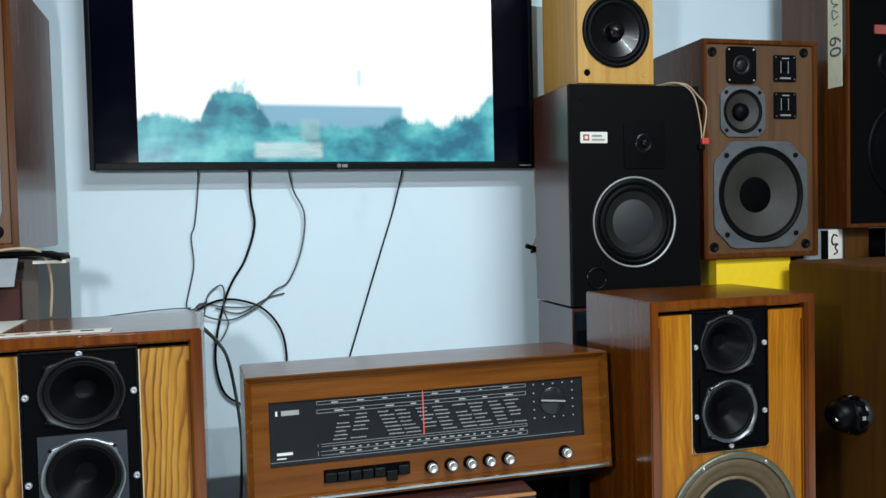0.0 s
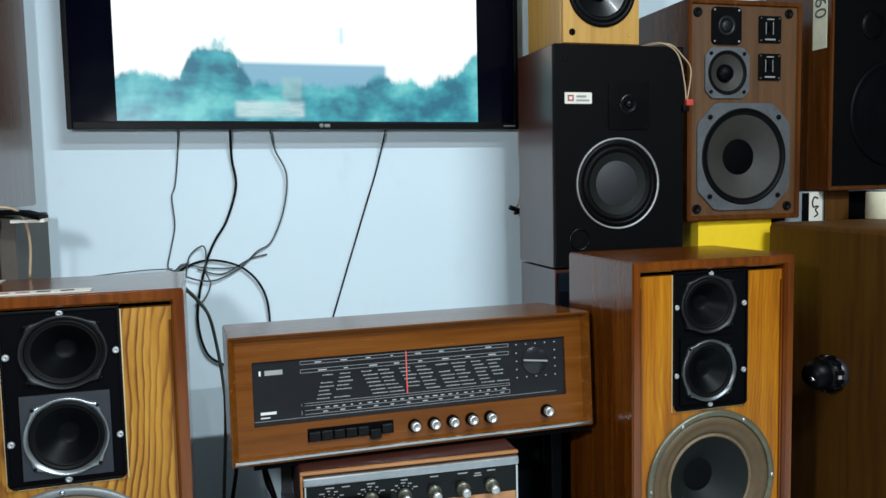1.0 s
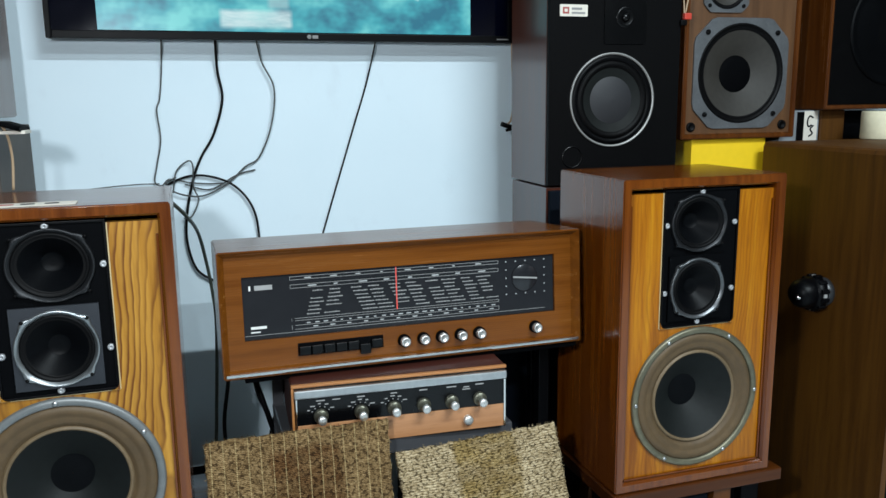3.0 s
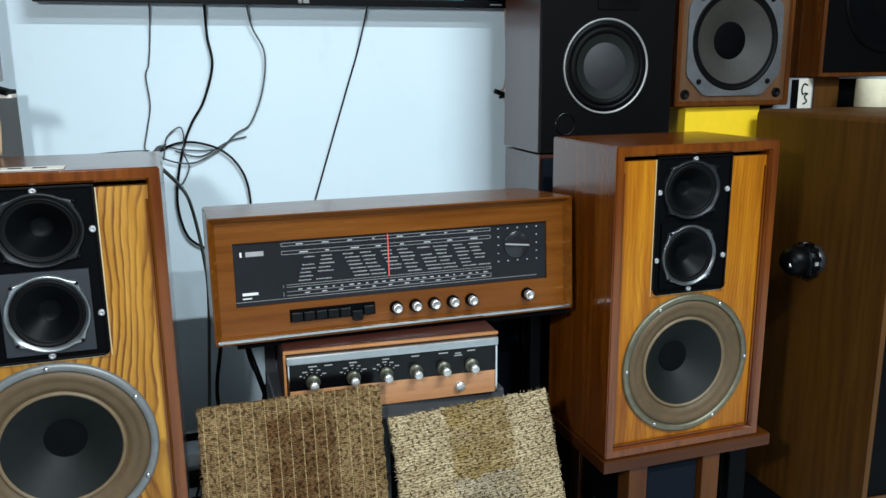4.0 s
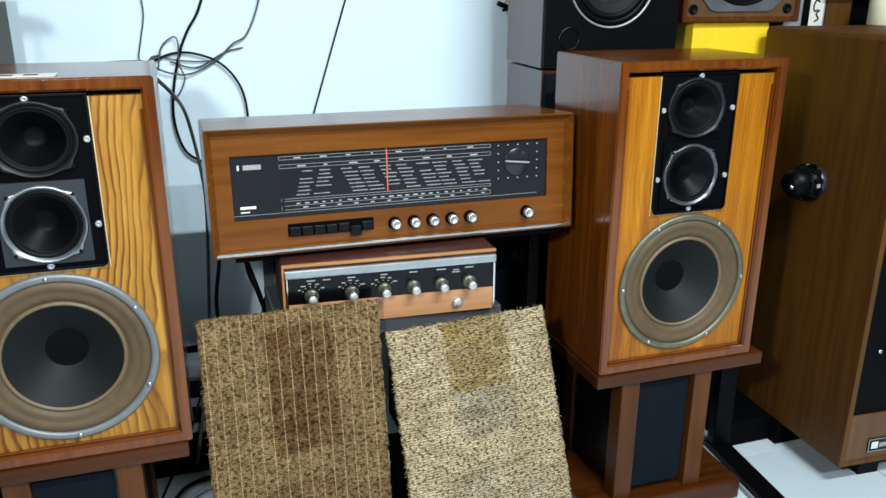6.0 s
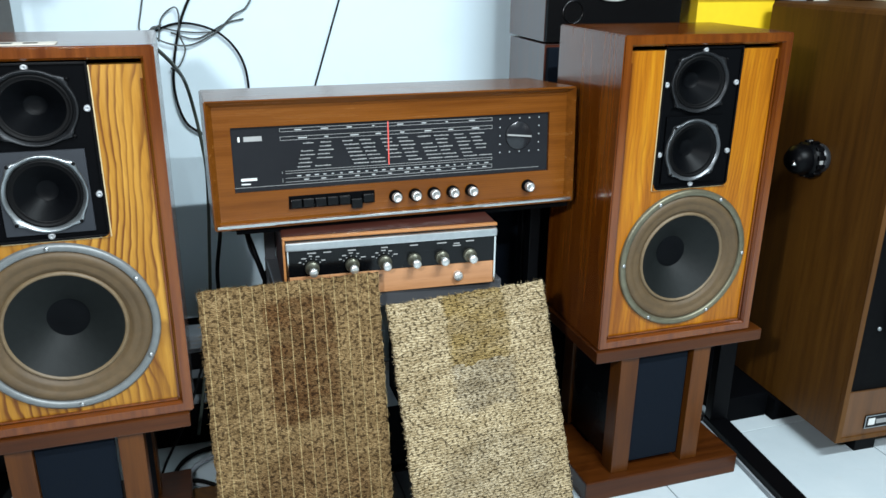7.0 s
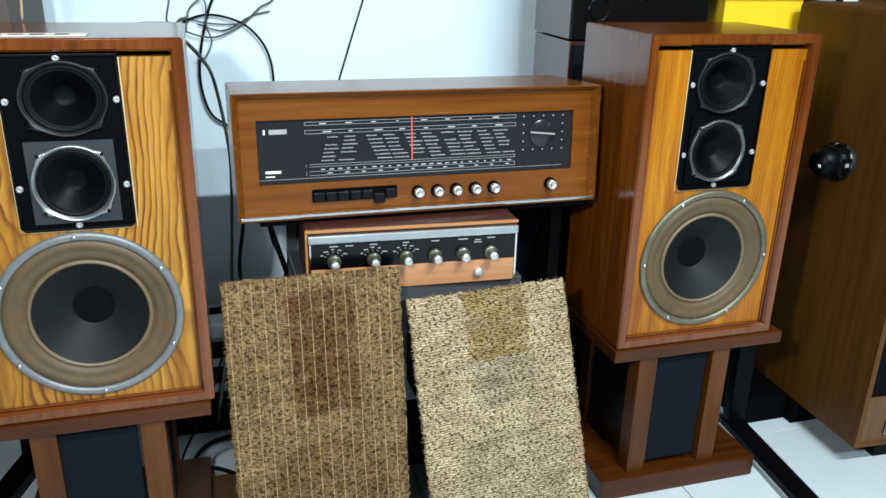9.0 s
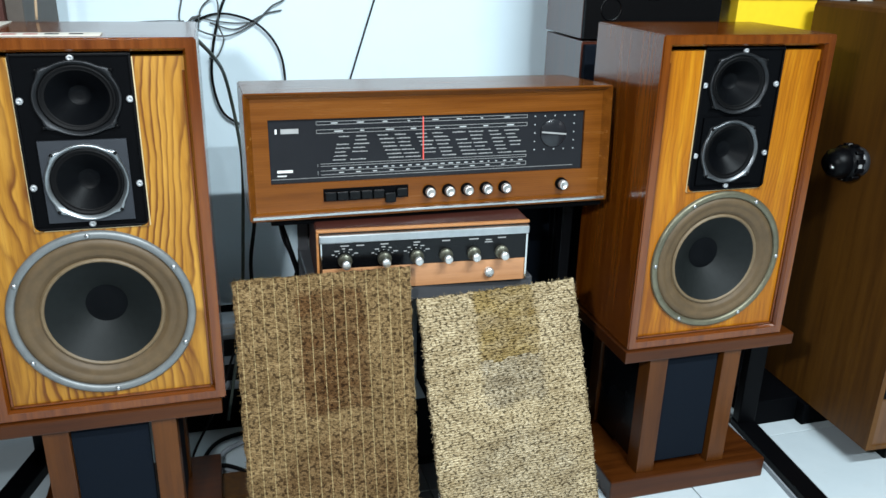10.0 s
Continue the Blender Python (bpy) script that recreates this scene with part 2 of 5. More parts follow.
def tweed(name, light, mid, dark, threads, rows):
    """Woven grille cloth: ribs and slubs across, dark flecks, pale warp threads, and the browned print of the drivers it once covered."""
    m, nt, b = node_mat(name)
    x, y, z = axes(nt)
    soft = mapped(nt)
    wob0 = calc(nt, "MULTIPLY", noise_tex(nt, soft, 20, 2), 0.012)
    weave = noise_tex(nt, mapped(nt, (210, 1, 420) if rows else (300, 1, 330)), 1.0, 2, 0.6)
    slub = noise_tex(nt, mapped(nt, (120, 1, 250) if rows else (135, 1, 170), shift=(3.1, 0, 1.7)), 1.0, 1.5, 0.5)
    fleck = noise_tex(nt, mapped(nt, (150, 1, 210) if rows else (125, 1, 150), rot=(0, 0.5, 0), shift=(7.3, 0, 4.4)), 1.0, 2.0, 0.55)
    rib = calc(nt, "ABSOLUTE", calc(nt, "SUBTRACT", calc(nt, "FRACT", calc(nt, "MULTIPLY", calc(nt, "ADD", z, wob0), 210 if rows else 330)), 0.5))
    tone = calc(nt, "MULTIPLY_ADD", weave, 0.5, calc(nt, "MULTIPLY", slub, 0.5))
    col = ramp(nt, tone, [(0.38, tuple(0.55 * c for c in mid)), (0.46, mid), (0.57, light)])
    gap = calc(nt, "MULTIPLY", calc(nt, "MAXIMUM", calc(nt, "MULTIPLY_ADD", rib, 7.0, -2.45), 0.0), calc(nt, "MULTIPLY_ADD", weave, 1.5, -0.15))
    col = mix(nt, gap, col, dark)
    spots = ramp(nt, fleck, [(0.53, (0, 0, 0)), (0.60, (0.85, 0.85, 0.85))])
    col = mix(nt, spots, col, dark)
    wear = noise_tex(nt, mapped(nt, (14, 1, 34)), 1.0, 4, 0.6)
    col = mix(nt, 1.0, col, ramp(nt, wear, [(0.34, (0.66, 0.62, 0.56)), (0.66, (1.12, 1.12, 1.12))]), "MULTIPLY")
    wob = calc(nt, "MULTIPLY", noise_tex(nt, soft, 9, 3), 0.05)
    fray = calc(nt, "MULTIPLY_ADD", noise_tex(nt, mapped(nt, (30, 1, 160)), 1.0, 3, 0.6), 0.022, -0.011)
    xs, zs = calc(nt, "ADD", calc(nt, "ADD", x, wob), fray), calc(nt, "ADD", calc(nt, "ADD", z, wob), fray)

    def within(v, lo, hi, k=75):
        a, c = calc(nt, "MULTIPLY", calc(nt, "SUBTRACT", v, lo), k), calc(nt, "MULTIPLY", calc(nt, "SUBTRACT", hi, v), k)
        return calc(nt, "MAXIMUM", calc(nt, "MINIMUM", calc(nt, "MINIMUM", a, c), 1.0), 0.0)

    inx, inz = within(xs, 0.130, 0.270), within(zs, 0.365, 0.62)
    dx, dz = calc(nt, "SUBTRACT", xs, 0.20), calc(nt, "SUBTRACT", zs, 0.215)
    far = calc(nt, "SQRT", calc(nt, "ADD", calc(nt, "MULTIPLY", dx, dx), calc(nt, "MULTIPLY", dz, dz)))
    ring = calc(nt, "MAXIMUM", calc(nt, "MINIMUM", calc(nt, "MULTIPLY", calc(nt, "SUBTRACT", 0.128, far), 45), 1.0), 0.0)
    stain = calc(nt, "MAXIMUM", calc(nt, "MULTIPLY", inx, inz), calc(nt, "MULTIPLY", ring, 0.5))
    blot = (0.50, 0.38, 0.31)
    if not threads:
        upper = calc(nt, "GREATER_THAN", zs, 0.465)
        blot = mix(nt, upper, (0.74, 0.77, 0.86), (0.60, 0.53, 0.34))
    stain = calc(nt, "MINIMUM", calc(nt, "MULTIPLY", stain, calc(nt, "MULTIPLY_ADD", noise_tex(nt, mapped(nt, (16, 1, 26)), 1.0, 4, 0.6), 2.6, -0.45)), 1.0)
    col = mix(nt, calc(nt, "MAXIMUM", stain, 0.0), col, mix(nt, 1.0, col, blot, "MULTIPLY"))
    if threads:
        s = calc(nt, "ABSOLUTE", calc(nt, "SUBTRACT", calc(nt, "FRACT", calc(nt, "MULTIPLY", calc(nt, "MULTIPLY_ADD", wob, 0.06, x), 47)), 0.5))
        col = mix(nt, calc(nt, "MULTIPLY", calc(nt, "LESS_THAN", s, 0.04), calc(nt, "MULTIPLY_ADD", slub, 1.6, -0.25)), col, (0.42, 0.31, 0.15))
    link(nt, col, b.inputs["Base Color"])
    b.inputs["Roughness"].default_value = 0.95
    b.inputs["Specular IOR Level"].default_value = 0.1
    bump(nt, b, calc(nt, "SUBTRACT", calc(nt, "ADD", weave, slub), rib), 0.9, 0.003)
    return m


def tv_picture():
    """The glowing picture: bright sky, a hazy line of teal trees and a pale roof."""
    m, nt, b = node_mat("lit_screen_picture")
    x, y, z = axes(nt)
    wave = noise_tex(nt, mapped(nt, (11, 1, 4.0), shift=(1.3, 0, 0)), 1.0, 4, 0.6)
    leaf = noise_tex(nt, mapped(nt, (9, 1, 12)), 1.0, 3, 0.55)
    away = calc(nt, "ABSOLUTE", calc(nt, "SUBTRACT", x, 0.235))
    clump = calc(nt, "MAXIMUM", calc(nt, "SUBTRACT", 0.085, calc(nt, "MULTIPLY", calc(nt, "MULTIPLY", away, away), 11.0)), 0.0)
    clump = calc(nt, "MULTIPLY", clump, calc(nt, "MULTIPLY_ADD", leaf, 1.2, 0.4))
    side = calc(nt, "MAXIMUM", calc(nt, "MULTIPLY", calc(nt, "SUBTRACT", x, 0.78), 0.55), 0.0)
    crown = calc(nt, "ADD", calc(nt, "ADD", clump, side), calc(nt, "MULTIPLY_ADD", wave, 0.12, 0.040))
    edge = calc(nt, "SUBTRACT", crown, z)
    trees = ramp(nt, calc(nt, "MULTIPLY_ADD", edge, 30, 0.5), [(0.25, (0, 0, 0)), (0.75, (1, 1, 1))])

    def inside(v, lo, hi):
        up, down = calc(nt, "MULTIPLY", calc(nt, "SUBTRACT", v, lo), 90), calc(nt, "MULTIPLY", calc(nt, "SUBTRACT", hi, v), 90)
        return calc(nt, "MAXIMUM", calc(nt, "MINIMUM", calc(nt, "MINIMUM", up, down), 1.0), 0.0)

    house = calc(nt, "MULTIPLY", inside(x, 0.285, 0.665), inside(z, 0.0, 0.150))
    tower = calc(nt, "MULTIPLY", inside(x, 0.535, 0.555), inside(z, 0.190, 0.245))
    green = ramp(nt, leaf, [(0.36, (0.010, 0.14, 0.22)), (0.5, (0.035, 0.33, 0.40)), (0.66, (0.14, 0.55, 0.56))])
    pale = calc(nt, "MULTIPLY", inside(x, 0.27, 0.45), calc(nt, "MULTIPLY", inside(z, 0.004, 0.055), noise_tex(nt, mapped(nt, (14, 1, 60)), 1.0, 3, 0.6)))
    col = mix(nt, calc(nt, "MULTIPLY", house, 0.9), (0.93, 1.0, 1.0), (0.11, 0.34, 0.50))
    col = mix(nt, calc(nt, "MULTIPLY", tower, 0.7), col, (0.22, 0.55, 0.62))
    col = mix(nt, trees, col, green)
    hall = calc(nt, "MULTIPLY", inside(x, 0.385, 0.445), inside(z, 0.050, 0.115))
    col = mix(nt, calc(nt, "MULTIPLY", hall, 0.55), col, (0.34, 0.50, 0.52))
    col = mix(nt, calc(nt, "MULTIPLY", pale, 1.4), col, (0.55, 0.70, 0.72))
    b.inputs["Base Color"].default_value = (0.01, 0.01, 0.01, 1)
    b.inputs["Roughness"].default_value = 0.3
    link(nt, col, b.inputs["Emission Color"])
    b.inputs["Emission Strength"].default_value = 1.15
    return m


# for the walls out of view: dark colour holds down bounced light
FAR_WALL = plain("unseen_dark_wall", (0.070, 0.064, 0.060), 0.8, vary=0.2, scale=6)
CEILING = plain("off_white_ceiling", (0.55, 0.55, 0.54), 0.8, vary=0.08, scale=8)
WALL, TILE, PICTURE = wall_paint(), tile_glaze(), tv_picture()
GROUT = plain("grey_grout", (0.30, 0.32, 0.33), 0.8)
CLOTH_A = tweed("brown_tweed_cloth", (0.300, 0.200, 0.096), (0.185, 0.115, 0.050), (0.040, 0.022, 0.009), True, False)
CLOTH_B = tweed("straw_tweed_cloth", (0.52, 0.420, 0.270), (0.33, 0.250, 0.140), (0.034, 0.023, 0.010), False, True)


# ---- shapes ----
def box(bm, x0, x1, y0, y1, z0, z1, bevel=0.0):
    vs = [bm.verts.new((x, y, z)) for x in (x0, x1) for y in (y0, y1) for z in (z0, z1)]
    fs = [bm.faces.new([vs[i] for i in q]) for q in ((0, 1, 3, 2), (4, 6, 7, 5), (0, 4, 5, 1), (2, 3, 7, 6), (0, 2, 6, 4), (1, 5, 7, 3))]
    if bevel:
        es = {e for f in fs for e in f.edges}
        bmesh.ops.bevel(bm, geom=list(es), offset=bevel, segments=2, affect="EDGES", profile=0.6)
    return bm


def bx(*a, bevel=0.0):
    return box(bmesh.new(), *a, bevel)


def lathe(bm, profile, cx, cz, seg=48, lobe=0.0, y0=0.0, capped=False):
    """Turn (radius, y) pairs round the line through (cx, cz) along y; lobe swells the four diagonals."""
    most = max(p[0] for p in profile)
    rings = []
    for r, y in profile:
        ring = []
        for i in range(seg):
            a = 2 * math.pi * i / seg
            k = r * (1 + (lobe if r > 0.95 * most else lobe * 0.15) * max(0.0, -math.cos(4 * a)) ** 7)
            ring.append(bm.verts.new((cx + k * math.cos(a), y0 + y, cz + k * math.sin(a))))
        rings.append(ring)
    for a, b in zip(rings, rings[1:]):
        for i in range(seg):
            f = bm.faces.new((a[i], a[(i + 1) % seg], b[(i + 1) % seg], b[i]))
            f.smooth = True
    if capped:
        bm.faces.new(rings[-1])
    return bm


def lt(profile, cx, cz, seg=48, lobe=0.0, y0=0.0, capped=False):
    return lathe(bmesh.new(), profile, cx, cz, seg, lobe, y0, capped)


def prism(bm, outline, y0, y1, bevel=0.0):
    """A plate of that (x, z) outline between y0 (front) and y1."""
    a, b = [bm.verts.new((x, y0, z)) for x, z in outline], [bm.verts.new((x, y1, z)) for x, z in outline]
    n = len(outline)
    fs = [bm.faces.new(a), bm.faces.new(b[::-1])]
    for i in range(n):
        fs.append(bm.faces.new((a[i], b[i], b[(i + 1) % n], a[(i + 1) % n])))
    if bevel:
        bmesh.ops.bevel(bm, geom=list(fs[0].edges), offset=bevel, segments=2, affect="EDGES")
    return bm


def rounded(x0, x1, z0, z1, r, n=5):
    pts = []
    for cx, cz, a0 in ((x1 - r, z1 - r, 0), (x0 + r, z1 - r, 90), (x0 + r, z0 + r, 180), (x1 - r, z0 + r, 270)):
        for i in range(n + 1):
            a = radians(a0 + 90 * i / n)
            pts.append((cx + r * math.cos(a), cz + r * math.sin(a)))
    return pts


def holed(bm, x0, x1, z0, z1, cx, cz, r, y0, y1, seg=48):
    """A board with one round hole."""
    angles = sorted([2 * math.pi * i / seg for i in range(seg)] + [math.atan2(z - cz, x - cx) % (2 * math.pi) for x in (x0, x1) for z in (z0, z1)])
    loops = []
    for y in (y0, y1):
        inner, outer = [], []
        for a in angles:
            c, s = math.cos(a), math.sin(a)
            d = min([(x1 - cx) / c if c > 1e-9 else (x0 - cx) / c if c < -1e-9 else 9, (z1 - cz) / s if s > 1e-9 else (z0 - cz) / s if s < -1e-9 else 9])
            inner.append(bm.verts.new((cx + r * c, y, cz + r * s)))
            outer.append(bm.verts.new((cx + d * c, y, cz + d * s)))
        loops.append((inner, outer))
    (ia, oa), (ib, ob) = loops
    n = len(angles)
    for i in range(n):
        j = (i + 1) % n
        for q in ((ia[i], ia[j], oa[j], oa[i]), (ib[i], ob[i], ob[j], ib[j]), (ia[i], ib[i], ib[j], ia[j]), (oa[i], oa[j], ob[j], ob[i])):
            bm.faces.new(q)
    return bm


def shell(bm, x0, x1, z0, z1, t, y0, y1, chamfer=0.0, tb=None):
    """A box without front: four boards of thickness t (tb: top and bottom) and a back, its front inner edge chamfered."""
    tb = tb or t
    stations = [(0.0, y0), (0.0, y1)]
    outer = [[bm.verts.new((x, y, z)) for x, z in ((x0, z0), (x1, z0), (x1, z1), (x0, z1))] for _, y in stations]
    ins = [(t - chamfer, tb - chamfer, y0), (t, tb, y0 + chamfer * 1.6), (t, tb, y1 - t)]
    inner = [[bm.verts.new((x, y, z)) for x, z in ((x0 + a, z0 + b), (x1 - a, z0 + b), (x1 - a, z1 - b), (x0 + a, z1 - b))] for a, b, y in ins]
    rows = [outer[1], outer[0], *inner]
    for a, b in zip(rows, rows[1:]):
        for i in range(4):
            bm.faces.new((a[i], a[(i + 1) % 4], b[(i + 1) % 4], b[i]))
    bm.faces.new(outer[1])
    bm.faces.new(inner[-1])
    es = [e for e in bm.edges if all(v in set(outer[0] + outer[1]) for v in e.verts)]
    bmesh.ops.bevel(bm, geom=es, offset=0.0025, segments=2, affect="EDGES")
    return bm


def sweep(points, r, seg=8, steps=8):
    """A round cable through the points."""
    ps = [Vector(p) for p in points]
    ext = [ps[0] * 2 - ps[1], *ps, ps[-1] * 2 - ps[-2]]
    line = []
    for a, b, c, d in zip(ext, ext[1:], ext[2:], ext[3:]):
        for i in range(steps):
            t = i / steps
            line.append(0.5 * (2 * b + (c - a) * t + (2 * a - 5 * b + 4 * c - d) * t * t + (3 * b - a - 3 * c + d) * t ** 3))
    line.append(ps[-1])
    bm, rings, side = bmesh.new(), [], None
    for i, p in enumerate(line):
        d = (line[min(i + 1, len(line) - 1)] - line[max(i - 1, 0)]).normalized()
        if side is None:
            side = d.orthogonal().normalized()
        side = (side - d * side.dot(d)).normalized()
        up = d.cross(side)
        rings.append([bm.verts.new(p + r * (math.cos(2 * math.pi * k / seg) * side + math.sin(2 * math.pi * k / seg) * up)) for k in range(seg)])
    for a, b in zip(rings, rings[1:]):
        for k in range(seg):
            bm.faces.new((a[k], a[(k + 1) % seg], b[(k + 1) % seg], b[k])).smooth = True
    bm.faces.new(rings[0]), bm.faces.new(rings[-1])
    return bm


def mesh_of(name, bm, material):
    bmesh.ops.recalc_face_normals(bm, faces=bm.faces)
    me = bpy.data.meshes.new(name)
    bm.to_mesh(me)
    bm.free()
    me.materials.append(material)
    return me


def part(name, bm, material, parent, label=""):
    ob = new(name, mesh_of(name, bm, material))
    ob.parent = parent
    return tagged(ob, label) if label else ob


def thing(name, m, label, category, group="", kind=""):
    ob = new(name)
    ob.empty_display_size = 0.05
    ob.matrix_world = m
    return tagged(ob, label, category, group, kind)


def solid(name, bm, material, m, label, category, group="", kind=""):
    ob = new(name, mesh_of(name, bm, material))
    ob.matrix_world = m
    return tagged(ob, label, category, group, kind)


def grain_tops(ob, material):
    """Give the level faces of a cabinet the veneer whose grain runs across."""
    ob.data.materials.append(material)
    for p in ob.data.polygons:
        if abs(p.normal.z) > 0.7:
            p.material_index = 1
    return ob


HERE = pose(0, 0, 0)

# ---- the room ----
WALL_Y = 2.13
solid("wall_north", bx(-2.6, 3.2, WALL_Y, WALL_Y + 0.12, 0, 2.9), WALL, HERE, "pale blue painted shop wall behind the television", "wall", kind="structure")
solid("wall_south", bx(-2.6, 3.2, -3.62, -3.5, 0, 2.9), FAR_WALL, HERE, "unseen shop wall, dark brown-grey to limit bounce light", "wall", kind="structure")
solid("wall_west", bx(-2.72, -2.6, -3.62, 2.25, 0, 2.9), FAR_WALL, HERE, "unseen shop wall, dark brown-grey to limit bounce light", "wall", kind="structure")
solid("wall_east", bx(3.2, 3.32, -3.62, 2.25, 0, 2.9), FAR_WALL, HERE, "unseen shop wall, dark brown-grey to limit bounce light", "wall", kind="structure")
solid("ceiling", bx(-2.72, 3.32, -3.62, 2.25, 2.9, 3.0), CEILING, HERE, "pale painted ceiling", "ceiling", kind="structure")
floor = solid("floor", bx(-2.6, 3.2, -3.5, WALL_Y, -0.05, -0.004), GROUT, HERE, "white glazed tile floor with grey joints", "floor", kind="structure")


# ---- the two big three-way loudspeakers ----
SW, SH, SD = 0.382, 0.652, 0.275


def driver(parent, name, cx, cz, r, y, rim, cone, cap, lobe=0.05, deep=0.022, label="", wide=1.0):
    """A small cone driver: pressed basket rim with four lugs, folded surround, cone and dust cap."""
    def lt(*args):
        bm = lathe(bmesh.new(), *args)
        for v in bm.verts:
            v.co.x = cx + (v.co.x - cx) * wide
        return bm

    d = part(name, lt([(r, y + 0.004), (r, y - 0.003), (r * 0.985, y - 0.005), (r * 0.945, y - 0.005), (r * 0.93, y - 0.0025), (r * 0.88, y - 0.002), (r * 0.88, y + 0.003)], cx, cz, 64, lobe), rim, parent, label)
    part("surround", lt([(r * 0.885, y + 0.001), (r * 0.86, y - 0.003), (r * 0.81, y - 0.003), (r * 0.78, y + 0.001), (r * 0.75, y - 0.001), (r * 0.71, y + 0.002)], cx, cz), RUBBER, d)
    part("cone", lt([(r * 0.715, y + 0.001), (r * 0.5, y + deep * 0.45), (r * 0.3, y + deep * 0.85), (r * 0.2, y + deep)], cx, cz), cone, d)
    part("dust_cap", lt([(r * 0.27, y + deep * 0.86), (r * 0.20, y + deep * 0.93), (r * 0.10, y + deep * 0.94), (0.0005, y + deep * 0.945)], cx, cz, 32), cap, d)
    for a in (45, 135, 225, 315):
        k = r * (0.955 + lobe)
        part("screw", lt([(0.0028, y - 0.004), (0.0028, y - 0.006), (0.0005, y - 0.0068)], cx + k * wide * math.cos(radians(a)), cz + k * math.sin(radians(a)), 10), RUBBER, d)
    return d


def big_woofer(parent, cx, cz, y, rim, first):
    R = 0.1525
    w = part("woofer", lt([(R, y + 0.001), (R, y - 0.005), (R - 0.003, y - 0.008), (R - 0.012, y - 0.008), (R - 0.014, y - 0.004), (R - 0.014, y + 0.004)], cx, cz, 96), rim, parent)
    part("surround", lt([(R - 0.013, y - 0.001), (R - 0.016, y - 0.005), (R - 0.021, y - 0.0072), (R - 0.027, y - 0.0070), (R - 0.031, y - 0.0045), (R - 0.035, y - 0.0035), (R - 0.041, y - 0.0042), (R - 0.046, y - 0.0020), (R - 0.050, y + 0.0030), (R - 0.052, y + 0.0035), (R - 0.0545, y + 0.0005), (R - 0.0570, y + 0.0008), (R - 0.0590, y + 0.004)], cx, cz, 96), SURROUND, w, "brown treated cloth roll surround")
    part("cone_edge", lt([(R - 0.0515, y + 0.0025), (R - 0.0535, y - 0.0012), (R - 0.0565, y - 0.0014), (R - 0.0590, y + 0.003)], cx, cz, 96), CONE_EDGE, w, "pale glued edge of the paper cone")
    part("cone", lt([(R - 0.0585, y + 0.002), (0.075, y + 0.016), (0.055, y + 0.030), (0.034, y + 0.046), (0.028, y + 0.050)], cx, cz, 96), PAPER_CONE, w, "dark grey paper cone")
    part("dust_cap", lt([(0.035, y + 0.0445), (0.030, y + 0.0455), (0.018, y + 0.0445), (0.0005, y + 0.0440)], cx, cz), DARK_CONE, w)
    for i in range(6):
        a = radians(first + 60 * i)
        part("screw", lt([(0.0042, y - 0.007), (0.0042, y - 0.0095), (0.0025, y - 0.011), (0.0004, y - 0.0112)], cx + (R - 0.007) * math.cos(a), cz + (R - 0.007) * math.sin(a), 12), STEEL, w)
    return w


